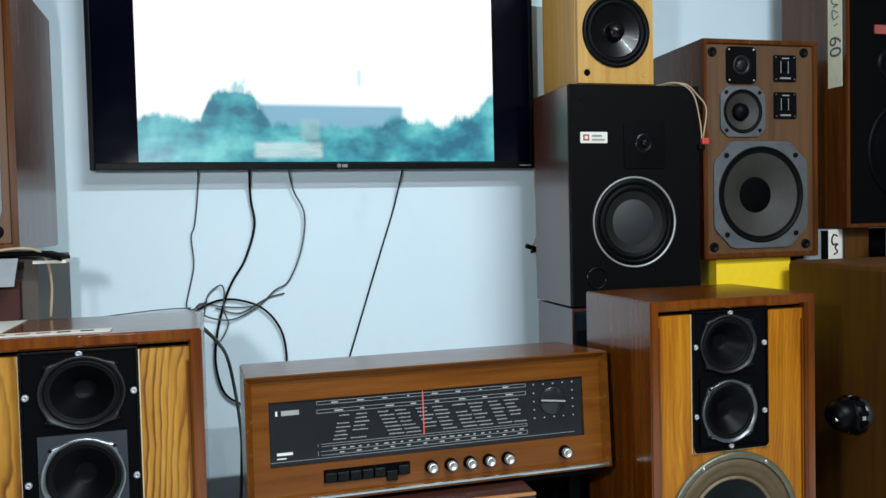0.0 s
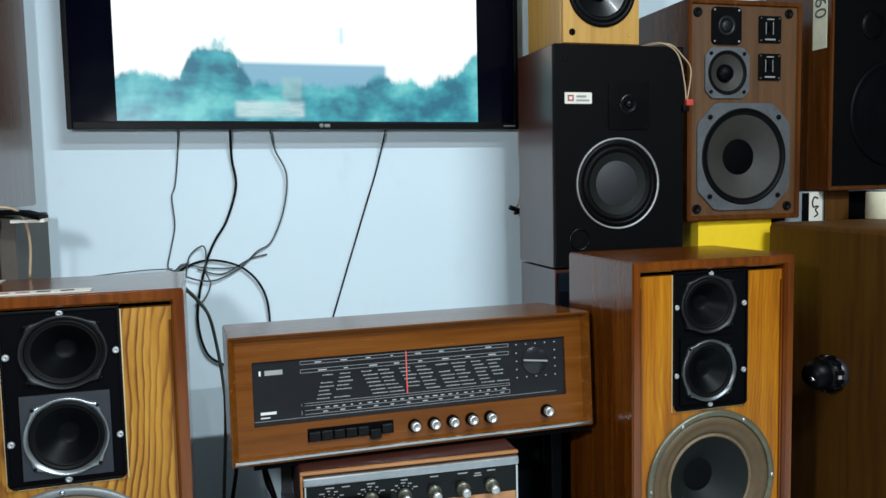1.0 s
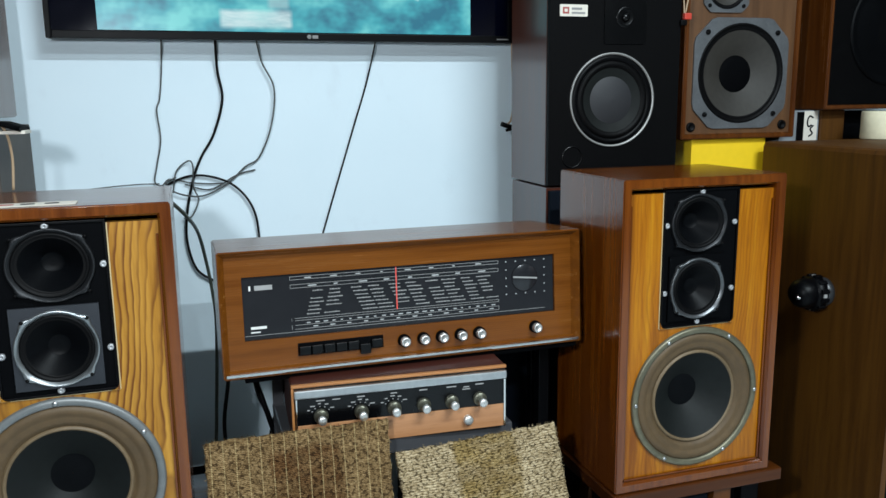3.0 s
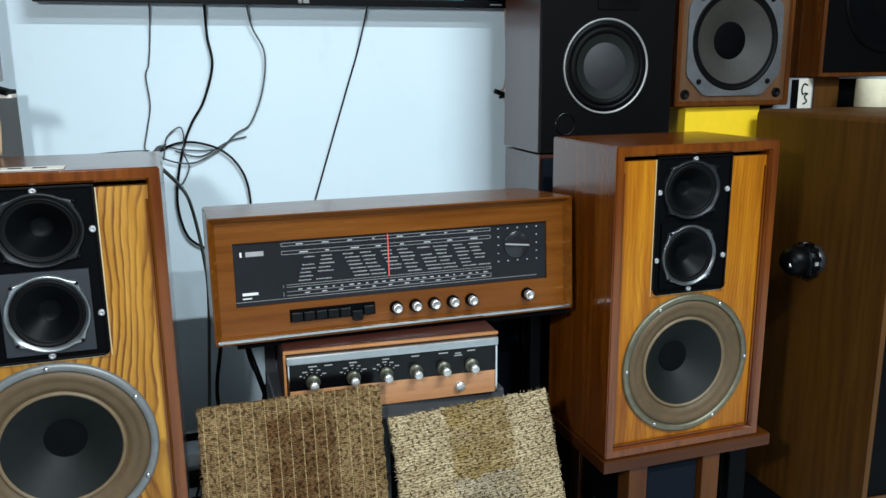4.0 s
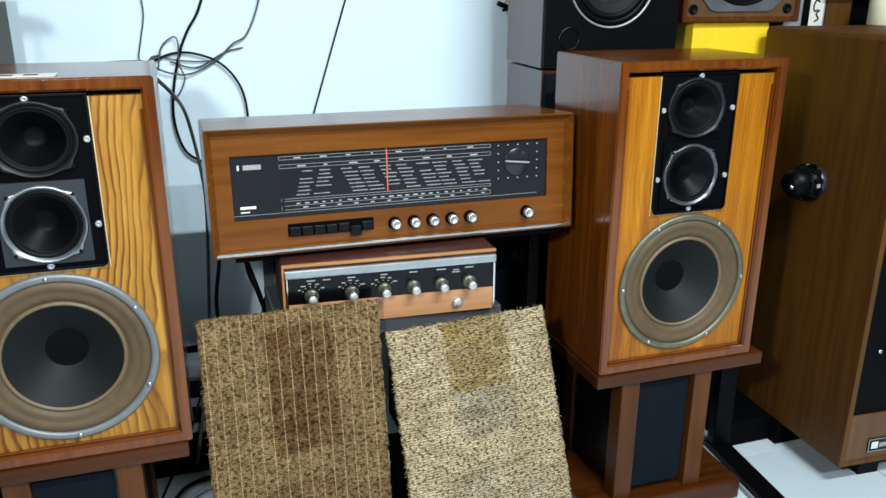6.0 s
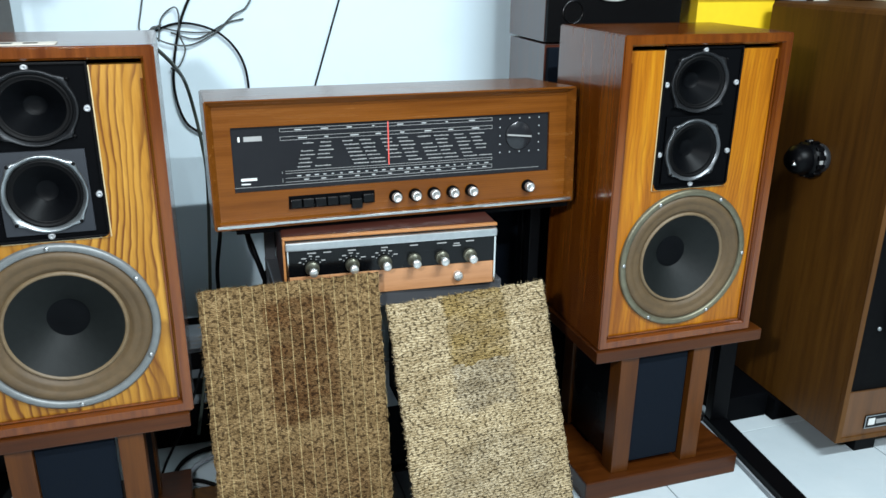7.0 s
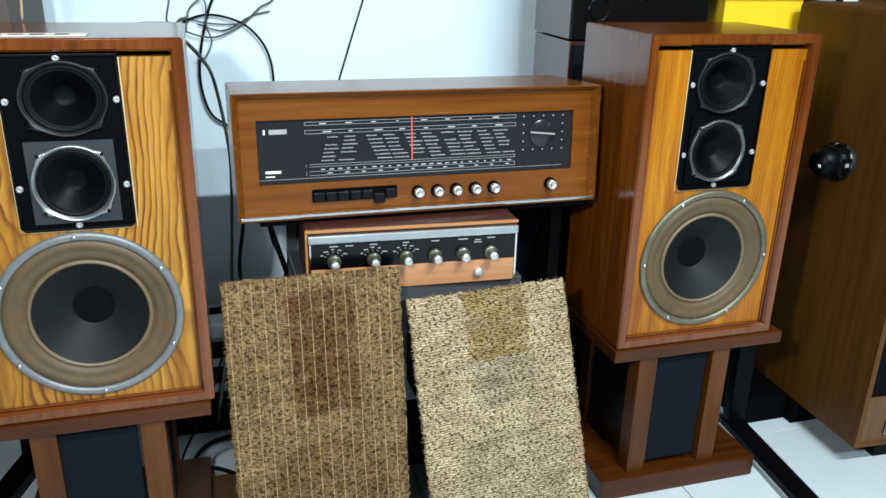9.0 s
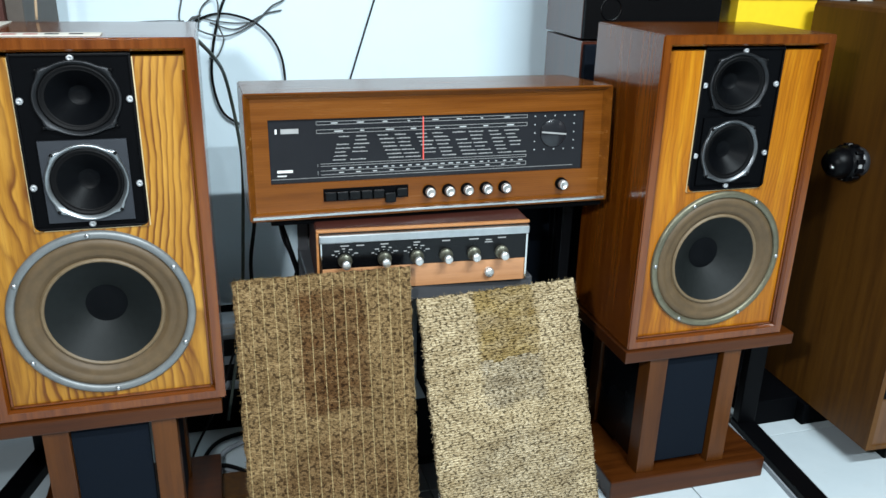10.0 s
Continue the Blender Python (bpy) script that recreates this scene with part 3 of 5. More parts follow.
def loudspeaker(m, label, veneer, rim, plate_mat, shifts, first):
    """shifts: how far the driver panel, the upper and the lower driver sit off the middle."""
    s = thing("loudspeaker", m, label, "loudspeaker", "pair of open-fronted loudspeakers")
    grain_tops(part("cabinet", shell(bmesh.new(), 0, SW, 0, SH, 0.021, 0, SD, 0.004), TEAK_V, s), TEAK_H)
    y, mid = 0.014, SW / 2
    c, cu, cl = (mid + v for v in shifts)
    bm = bmesh.new()
    box(bm, 0.0205, c - 0.086, y, y + 0.018, 0.343, SH - 0.030)
    box(bm, c + 0.086, SW - 0.0205, y, y + 0.018, 0.343, SH - 0.030)
    holed(bm, 0.0205, SW - 0.0205, 0.0205, 0.343, mid, 0.187, 0.141, y, y + 0.018, 64)
    for k in (-1, 1):
        arc = [(c + k * (0.0882 - 0.013 * (1 - math.cos(radians(a)))), 0.3435 + 0.013 * (1 - math.sin(radians(a)))) for a in range(0, 91, 15)]
        prism(bm, [(c + k * 0.0882, 0.3435), *arc], y - 0.0058, y + 0.001)
    part("baffle", bm, veneer, s, "orange figured wood veneer front board")
    for x0, x1, z0, z1 in ((0.0215, 0.0255, 0.0255, 0.60), (SW - 0.0255, SW - 0.0215, 0.0255, 0.60), (0.0255, SW - 0.0255, 0.0215, 0.0255)):
        part("bead", bx(x0, x1, y - 0.005, y, z0, z1, bevel=0.001), TEAK_V, s)
    p = bmesh.new()
    holed(p, c - 0.086, c + 0.086, 0.487, 0.626, cu, 0.559, 0.058, y - 0.001, y + 0.010)
    holed(p, c - 0.086, c + 0.086, 0.346, 0.487, cl, 0.424, 0.060, y - 0.001, y + 0.010)
    panel = part("driver_panel", p, MATT_BLACK, s, "black metal panel holding two drivers")
    rimbm = bmesh.new()
    for x0, x1, z0, z1 in ((c - 0.088, c - 0.084, 0.344, 0.628), (c + 0.084, c + 0.088, 0.344, 0.628), (c - 0.084, c + 0.084, 0.344, 0.348), (c - 0.084, c + 0.084, 0.624, 0.628)):
        box(rimbm, x0, x1, y - 0.005, y + 0.002, z0, z1, 0.001)
    part("panel_rim", rimbm, BLACK, panel)
    eb = bmesh.new()
    for x0, x1, z0, z1 in ((c - 0.0900, c - 0.0882, 0.343, 0.622), (c + 0.0882, c + 0.0900, 0.343, 0.622), (c - 0.0882, c + 0.0882, 0.3415, 0.3435)):
        box(eb, x0, x1, y - 0.0012, y + 0.001, z0, z1)
    part("panel_edge", eb, RAW_EDGE, panel, "pale raw edge round the panel")
    part("back_box", bx(c - 0.084, c + 0.084, y + 0.045, y + 0.050, 0.348, 0.625), MATT_BLACK, panel)
    for x, z in ((c, 0.621), (c, 0.352), (c - 0.080, 0.556), (c + 0.080, 0.556), (c - 0.080, 0.417), (c + 0.080, 0.417)):
        part("screw", lt([(0.0056, y - 0.001), (0.0056, y - 0.004), (0.0042, y - 0.0056), (0.0018, y - 0.0052), (0.0004, y - 0.0035)], x, z, 18), SCREW_STEEL, panel)
    driver(s, "upper_driver", cu, 0.559, 0.0595, y - 0.004, RIM_DARK, DARK_CONE, DARK_CONE, 0.10, 0.036, "", 1.10)
    plate = part("driver_plate", holed(bmesh.new(), cl - 0.066, cl + 0.066, 0.357, 0.493, cl, 0.424, 0.057, y - 0.006, y - 0.001), plate_mat, s, "grey square driver plate")
    driver(s, "lower_driver", cl, 0.424, 0.0635, y - 0.007, RIM_BRIGHT if plate_mat is PLATE_GREY else RIM_DULL, DARK_CONE, DARK_CONE, 0.10, 0.026, "pressed steel driver rim")
    big_woofer(s, mid, 0.187, y, rim, first)
    return s


def speaker_stand(m, label, left, right):
    """Top plate, four posts with dark panels between, and a plinth."""
    s = thing("speaker_stand", m, label, "speaker stand", "pair of wooden stands")
    part("top_plate", bx(-left, SW + right, -0.006, SD + 0.03, 0.350, 0.378, bevel=0.003), PLANK_WOOD, s)
    part("base", bx(-0.010, SW + right - 0.020, -0.015, SD + 0.03, 0.0, 0.052, bevel=0.004), PLANK_WOOD, s)
    for x in (0.062, 0.246):
        for y in (0.004, SD - 0.05):
            part("post", bx(x, x + 0.044, y, y + 0.045, 0.052, 0.348, bevel=0.002), STAND_WOOD, s)
    part("panel", bx(0.107, 0.239, 0.016, 0.026, 0.070, 0.348), NAVY_CLOTH, s, "dark navy panel between the posts")
    part("panel", bx(0.070, 0.080, 0.050, SD - 0.052, 0.062, 0.348), GLOSS_BLACK, s, "glossy dark side panel")
    part("panel", bx(0.274, 0.284, 0.050, SD - 0.052, 0.062, 0.348), NAVY_CLOTH, s)
    return s


LS, RS = pose(-0.404, 1.356, 0.379), pose(0.804, 1.350, 0.379)
loudspeaker(LS, "teak loudspeaker with flamed pine front and open drivers", FLAME, RIM_GREY, PLATE_GREY, (0.003, 0.006, 0.0045), 33)
loudspeaker(RS, "teak loudspeaker with amber veneer front and exposed woofer", AMBER, RIM_OLD, MATT_BLACK, (-0.0045, -0.011, -0.0115), 0)
speaker_stand(pose(-0.404, 1.356, 0), "reddish wooden stand with navy panel under a loudspeaker", 0.026, -0.008)
speaker_stand(pose(0.804, 1.350, 0), "reddish wooden stand with navy panel on white tiles", 0.006, 0.032)


# ---- the radio ----
def radio(m):
    W, H, D = 0.731, 0.238, 0.245
    s = thing("radio", m, "long walnut table radio with dark glass dial", "radio")
    part("cabinet", shell(bmesh.new(), 0, W, 0, H, 0.013, 0, D, 0.0112), RADIO_WOOD, s)
    y = 0.019
    fb = bmesh.new()
    for x0, x1, z0, z1 in ((0.013, 0.043, 0.013, H - 0.013), (0.680, W - 0.013, 0.013, H - 0.013), (0.043, 0.680, 0.013, 0.066), (0.043, 0.680, 0.187, H - 0.013)):
        box(fb, x0, x1, y, y + 0.012, z0, z1)
    part("fascia", fb, RADIO_WOOD, s)
    dial = part("dial", bx(0.0432, 0.6798, y + 0.006, y + 0.010, 0.0662, 0.1868), DIAL, s, "smoked glass dial with white station print")
    yd = y + 0.0056
    rnd = random.Random(4)

    def marks(name, rects, mat):
        bm = bmesh.new()
        for x0, x1, z0, z1 in rects:
            box(bm, x0, x1, yd - 0.0004, yd + 0.0004, z0, z1)
        tagged(part(name, bm, mat, dial), kind="stuff")

    lines = []
    for z, x0, x1 in ((0.1805, 0.132, 0.556), (0.1745, 0.132, 0.556), (0.1650, 0.132, 0.556), (0.1585, 0.132, 0.556), (0.1000, 0.138, 0.556), (0.0955, 0.138, 0.556), (0.0865, 0.138, 0.556), (0.0790, 0.138, 0.556), (0.0740, 0.044, 0.66)):
        lines.append((x0, x1, z, z + 0.0007))
    for x in (0.132, 0.5555):
        lines += [(x, x + 0.0007, 0.1745, 0.1812), (x, x + 0.0007, 0.1585, 0.1657), (x, x + 0.0007, 0.0955, 0.1007), (x, x + 0.0007, 0.079, 0.0872)]
    marks("scale_line", lines, GREY_MARK)
    names = []
    for row in range(7):
        z = 0.1505 - row * 0.0074
        for col in range(10):
            if rnd.random() < 0.07:
                continue
            x = 0.174 + col * 0.0375 + row * 0.0035 * (1 if col > 1 else -0.6) - (0.004 if col % 2 else 0)
            n = rnd.uniform(0.019, 0.031)
            k = x
            while k < x + n:
                step = rnd.uniform(0.002, 0.006)
                names.append((k, min(k + step, x + n), z, z + rnd.uniform(0.0014, 0.0022)))
                k += step + 0.0008
    marks("station_name", names, GREY_MARK)
    ticks = []
    for i in range(24):
        x = 0.160 + i * 0.0165
        ticks.append((x, x + rnd.uniform(0.003, 0.010), 0.0893, 0.0912))
        if i % 2:
            ticks.append((x - 0.004, x + rnd.uniform(0.002, 0.006), 0.0815, 0.0834))
        if i % 3 == 0:
            ticks.append((x, x + rnd.uniform(0.004, 0.014), 0.1765, 0.1785))
            ticks.append((x + 0.006, x + rnd.uniform(0.012, 0.024), 0.1608, 0.1630))
    marks("scale_mark", ticks, PALE_MARK)
    marks("logo", [(0.056, 0.085, 0.0865, 0.0915), (0.056, 0.073, 0.0795, 0.0818)], WHITE_MARK)
    marks("indicator", [(0.066, 0.099, 0.1600, 0.1690)], GREY_MARK)
    marks("indicator_dot", [(0.0555, 0.0590, 0.1600, 0.1690)], WHITE_MARK)
    dots = []
    for i in range(5):
        for z in (0.176, 0.108):
            dots.append((0.572 + i * 0.0215, 0.5745 + i * 0.0215, z, z + 0.0022))
    for i in range(1, 4):
        for x in (0.572, 0.658):
            dots.append((x, x + 0.0025, 0.108 + i * 0.017, 0.1102 + i * 0.017))
    marks("tone_mark", dots, PALE_MARK)
    part("pointer", bx(0.3384, 0.3402, yd - 0.0012, yd + 0.0003, 0.100, 0.1845), RED_MARK, dial, "red tuning pointer")
    knob = part("tuning_knob", lt([(0.0290, yd + 0.001), (0.0285, yd - 0.0022), (0.0275, yd - 0.0030), (0.0005, yd - 0.0030)], 0.614, 0.142, 48), DIAL, s, "round black knob with bright bar")
    kb = bmesh.new()
    box(kb, -0.027, 0.027, -0.0015, 0.002, -0.0017, 0.0017, 0.0006)
    bmesh.ops.transform(kb, matrix=pose(0.614, yd - 0.0045, 0.142, 0, 6, 0), verts=kb.verts)
    part("bar", kb, GREY_MARK, knob)
    part("key_slot", bx(0.140, 0.307, y - 0.0005, y + 0.002, 0.028, 0.053), MATT_BLACK, s)
    for i in range(7):
        x = 0.1425 + i * 0.0233
        down = 0.010 if i == 5 else 0.0
        part("push_key", bx(x, x + 0.0212, y - 0.011, y, 0.031 - down, 0.048 - down * 0.7, bevel=0.002), GLOSS_BLACK, s)
    for x in (0.349, 0.389, 0.428, 0.468, 0.508, 0.633):
        k = part("knob", lt([(0.0096, y - 0.004), (0.0096, y - 0.018), (0.0088, y - 0.0200), (0.0055, y - 0.0200), (0.0050, y - 0.0190), (0.0004, y - 0.0187)], x, 0.037, 28), KNOB_METAL, s, "small chrome knob")
        part("collar", lt([(0.0128, y + 0.0005), (0.0124, y - 0.0080), (0.0112, y - 0.0095), (0.0090, y - 0.0095)], x, 0.037, 28), MATT_BLACK, k)
    part("trim_strip", bx(0.005, W - 0.005, -0.0012, 0.012, 0.0040, 0.0100, bevel=0.0014), CHROME, s, "polished metal strip along the foot")
    part("back_panel", bx(0.014, W - 0.014, D, D + 0.006, 0.014, H - 0.014), MATT_BLACK, s)
    for x in (0.03, W - 0.06):
        for yy in (0.02, D - 0.05):
            part("foot", bx(x, x + 0.03, yy, yy + 0.03, -0.006, 0.001), RUBBER, s)
    return s


radio(pose(0.046, 1.457, 0.683, 3.6 * -1, 0, 0.3))


# ---- the amplifier ----
def amplifier(m):
    W, H, D = 0.420, 0.126, 0.25
    s = thing("amplifier", m, "wood-cased amplifier with black and copper front", "amplifier")
    # case colour darkened for the shadow that the radio casts on it
    part("case", shell(bmesh.new(), 0, W, 0, H, 0.008, 0.012, D, 0.001), RED_BROWN, s, "wooden case coloured dark red-brown for shade under the radio")
    part("case_edge", bx(0, W, 0.004, 0.0125, H - 0.006, H, bevel=0.002), LIGHT_EDGE, s, "light wood front edge")
    part("case_edge", bx(0, 0.005, 0.004, 0.0125, 0, H - 0.006, bevel=0.0015), LIGHT_EDGE, s)
    part("top_trim", bx(0.005, W - 0.002, -0.004, 0.012, 0.101, H - 0.0085, bevel=0.003), STEEL, s, "brushed metal strip over the front")
    panel = part("panel", bx(0.007, W - 0.008, 0.002, 0.012, 0.048, 0.101), GLOSS_BLACK, s, "black control panel with white print")
    part("lower_panel", bx(0.007, W - 0.008, 0.0, 0.012, 0.002, 0.048, bevel=0.001), COPPER_PANEL, s)
    part("end_trim", bx(W - 0.008, W - 0.004, -0.003, 0.012, 0.002, 0.101, bevel=0.001), CHROME, s)
    part("end_trim", bx(0.007, 0.010, -0.001, 0.004, 0.002, 0.101, bevel=0.001), CHROME, s)
    rnd = random.Random(9)
    xs = (0.053, 0.129, 0.192, 0.250, 0.306, 0.363)
    for i, x in enumerate(xs):
        z = 0.064
        k = part("knob", lt([(0.0135, 0.003), (0.0135, -0.004), (0.0125, -0.006), (0.0095, -0.0065), (0.0085, -0.0210), (0.0075, -0.0230), (0.0004, -0.0235)], x, z, 30), OLIVE, s, "olive metal knob with bright cap")
        part("cap", lt([(0.0082, -0.0190), (0.0082, -0.0275), (0.0070, -0.0288), (0.0004, -0.0290)], x, z, 24), KNOB_METAL, k)
        bm = bmesh.new()
        if i < 3:
            for a in (35, 65, 95, 125, 150):
                c, sn = math.cos(radians(a)), math.sin(radians(a))
                box(bm, x + 0.0185 * c - 0.0012, x + 0.0185 * c + 0.0012, 0.0012, 0.0024, z + 0.0175 * sn, z + 0.0175 * sn + 0.0014)
                n = rnd.uniform(0.005, 0.010)
                box(bm, x + 0.026 * c - n / 2, x + 0.026 * c + n / 2, 0.0012, 0.0024, z + 0.023 * sn, z + 0.023 * sn + 0.0020)
        n = rnd.uniform(0.012, 0.020)
        box(bm, x - n / 2, x + n / 2, 0.0012, 0.0024, 0.0925, 0.0947)
        tagged(part("print", bm, GREY_MARK, panel), kind="stuff")
    bm = bmesh.new()
    box(bm, 0.330, 0.342, 0.0012, 0.0024, 0.0895, 0.0915)
    box(bm, 0.328, 0.344, 0.0012, 0.0024, 0.0850, 0.0870)
    box(bm, 0.075, 0.090, 0.0012, 0.0024, 0.0925, 0.0945)
    tagged(part("print", bm, GREY_MARK, panel), kind="stuff")
    part("power_knob", lt([(0.0095, 0.001), (0.0095, -0.008), (0.0080, -0.010), (0.0004, -0.0102)], 0.338, 0.024, 24), KNOB_METAL, s)
    return s


amplifier(pose(0.162, 1.417, 0.546, 0, 0, -3.0))


# ---- rack that carries radio and amplifier ----
def rack(m):
    s = thing("equipment_rack", m, "black metal rack with crossed braces under the radio", "rack")
    for x in (0.205, 0.745):
        for y in (1.600, 1.645):
            part("post", bx(x, x + 0.026, y, y + 0.026, 0, 0.668, bevel=0.002), BLACK, s)
    part("shelf", bx(0.085, 0.772, 1.475, 1.675, 0.668, 0.677, bevel=0.002), MATT_BLACK, s)
    part("shelf", bx(0.150, 0.600, 1.412, 1.680, 0.516, 0.5455, bevel=0.003), GREY_SHELF, s, "grey metal shelf under the amplifier")
    part("shelf", bx(0.150, 0.640, 1.440, 1.680, 0.10, 0.12, bevel=0.003), MATT_BLACK, s)
    for a, b in (((0.10, 1.69, 0.66), (0.20, 1.69, 0.30)), ((0.20, 1.70, 0.66), (0.10, 1.70, 0.30))):
        part("brace", sweep([a, b], 0.006, 8, 2), BLACK, s)
    part("strap", bx(0.150, 0.172, 1.66, 1.666, 0.30, 0.655), GREY_SHELF, s, "grey metal strap")
    return s


rack(HERE)


# ---- grille cloths leaning on the rack ----
def grille(m, w, h, mat, label, seed):
    """A fuzzy-edged woven cloth over a thin board."""
    s = thing("grille_cloth", m, label, "grille cloth", "two removed grille cloths")
    bm, rnd = bmesh.new(), random.Random(seed)
    nx, nz = 40, 70
    grid = []
    for j in range(nz + 1):
        row = []
        for i in range(nx + 1):
            x, z = w * i / nx, h * j / nz
            e = 0.0018 if i in (0, nx) or j in (0, nz) else 0.0006
            dy = 0.0022 * noise.noise(Vector((x * 14, z * 14, seed))) + 0.0012 * noise.noise(Vector((x * 60, z * 60, seed)))
            row.append(bm.verts.new((x + rnd.uniform(-e, e), dy, z + rnd.uniform(-e, e))))
        grid.append(row)
    for j in range(nz):
        for i in range(nx):
            bm.faces.new((grid[j][i], grid[j][i + 1], grid[j + 1][i + 1], grid[j + 1][i])).smooth = True
    rim = [grid[0][i] for i in range(nx + 1)] + [grid[j][nx] for j in range(1, nz + 1)] + [grid[nz][i] for i in range(nx - 1, -1, -1)] + [grid[j][0] for j in range(nz - 1, 0, -1)]
    back = [bm.verts.new((v.co.x, 0.009, v.co.z)) for v in rim]
    for k in range(len(rim)):
        q = (k + 1) % len(rim)
        bm.faces.new((rim[k], back[k], back[q], rim[q]))
    part("cloth", bm, mat, s)
    fz = bmesh.new()
    for k in range(420):
        side = rnd.random() * (2 * h + w)
        if side < h:
            p, d = (0, side), (-1, 0)
        elif side < 2 * h:
            p, d = (w, side - h), (1, 0)
        else:
            p, d = (side - 2 * h, h), (0, 1)
        n = rnd.uniform(0.002, 0.006)
        q = (p[0] + d[0] * n + rnd.uniform(-0.002, 0.002), p[1] + d[1] * n + rnd.uniform(-0.002, 0.002))
        t = 0.0005
        y = rnd.uniform(0.001, 0.007)
        a, b = (p[0] - t * d[1], p[1] - t * d[0]), (p[0] + t * d[1], p[1] + t * d[0])
        vs = [fz.verts.new((a[0], y, a[1])), fz.verts.new((b[0], y, b[1])), fz.verts.new((q[0], y, q[1])), fz.verts.new((p[0], y + 0.001, p[1]))]
        fz.faces.new(vs[:3]), fz.faces.new((vs[0], vs[2], vs[3])), fz.faces.new((vs[1], vs[3], vs[2]))
    tagged(part("fringe", fz, mat, s, "loose threads at the cut edge"), kind="stuff")
    part("board", bx(0.006, w - 0.006, 0.009, 0.014, 0.006, h - 0.006), RED_BROWN, s)
    return s


grille(pose(0.004, 1.245, 0.002, -12, 0, 0), 0.328, 0.615, CLOTH_A, "brown woven tweed grille cloth leaning on the rack", 3)
grille(pose(0.368, 1.150, 0.002, -21, -1.8, 2), 0.330, 0.578, CLOTH_B, "straw-coloured tweed grille cloth leaning on the rack", 8)


# ---- the television ----
def television(m):
    W, H = 1.142, 0.660
    s = thing("television", m, "wall-hung flat television showing a bright landscape", "television")
    bm = bmesh.new()
    for x0, x1, z0, z1 in ((0, 0.012, 0, H), (W - 0.012, W, 0, H), (0.012, W - 0.012, 0, 0.018), (0.012, W - 0.012, H - 0.012, H)):
        box(bm, x0, x1, 0.0, 0.03, z0, z1, 0.002)
    part("bezel", bm, BLACK, s)
    part("back_shell", bx(0.02, W - 0.02, 0.03, 0.062, 0.012, H - 0.02, bevel=0.01), MATT_BLACK, s)
    part("screen", bx(0.012, W - 0.012, 0.006, 0.03, 0.018, H - 0.012), SCREEN, s, "dark glossy screen glass")
    pic = part("picture", bx(0.0, 0.914, -0.0006, 0.0, 0.0, H - 0.034), PICTURE, s, "glowing picture of trees under a white sky")
    pic.location = (0.110, 0.0055, 0.020)
    logo = bmesh.new()
    lathe(logo, [(0.0055, 0.0), (0.0055, -0.001), (0.0004, -0.001)], W * 0.522, 0.009, 16, y0=-0.0002)
    box(logo, W * 0.522 + 0.008, W * 0.522 + 0.022, -0.0012, 0.0, 0.005, 0.013)
    part("logo", logo, GREY_MARK, s)
    part("mark", bx(W - 0.045, W - 0.012, -0.0008, 0.0, 0.0075, 0.0105), GREY_MARK, s)
    part("bracket", bx(W * 0.3, W * 0.7, 0.060, 0.079, 0.15, 0.5), BLACK, s)
    return s


television(pose(-0.277, 2.050, 1.337))


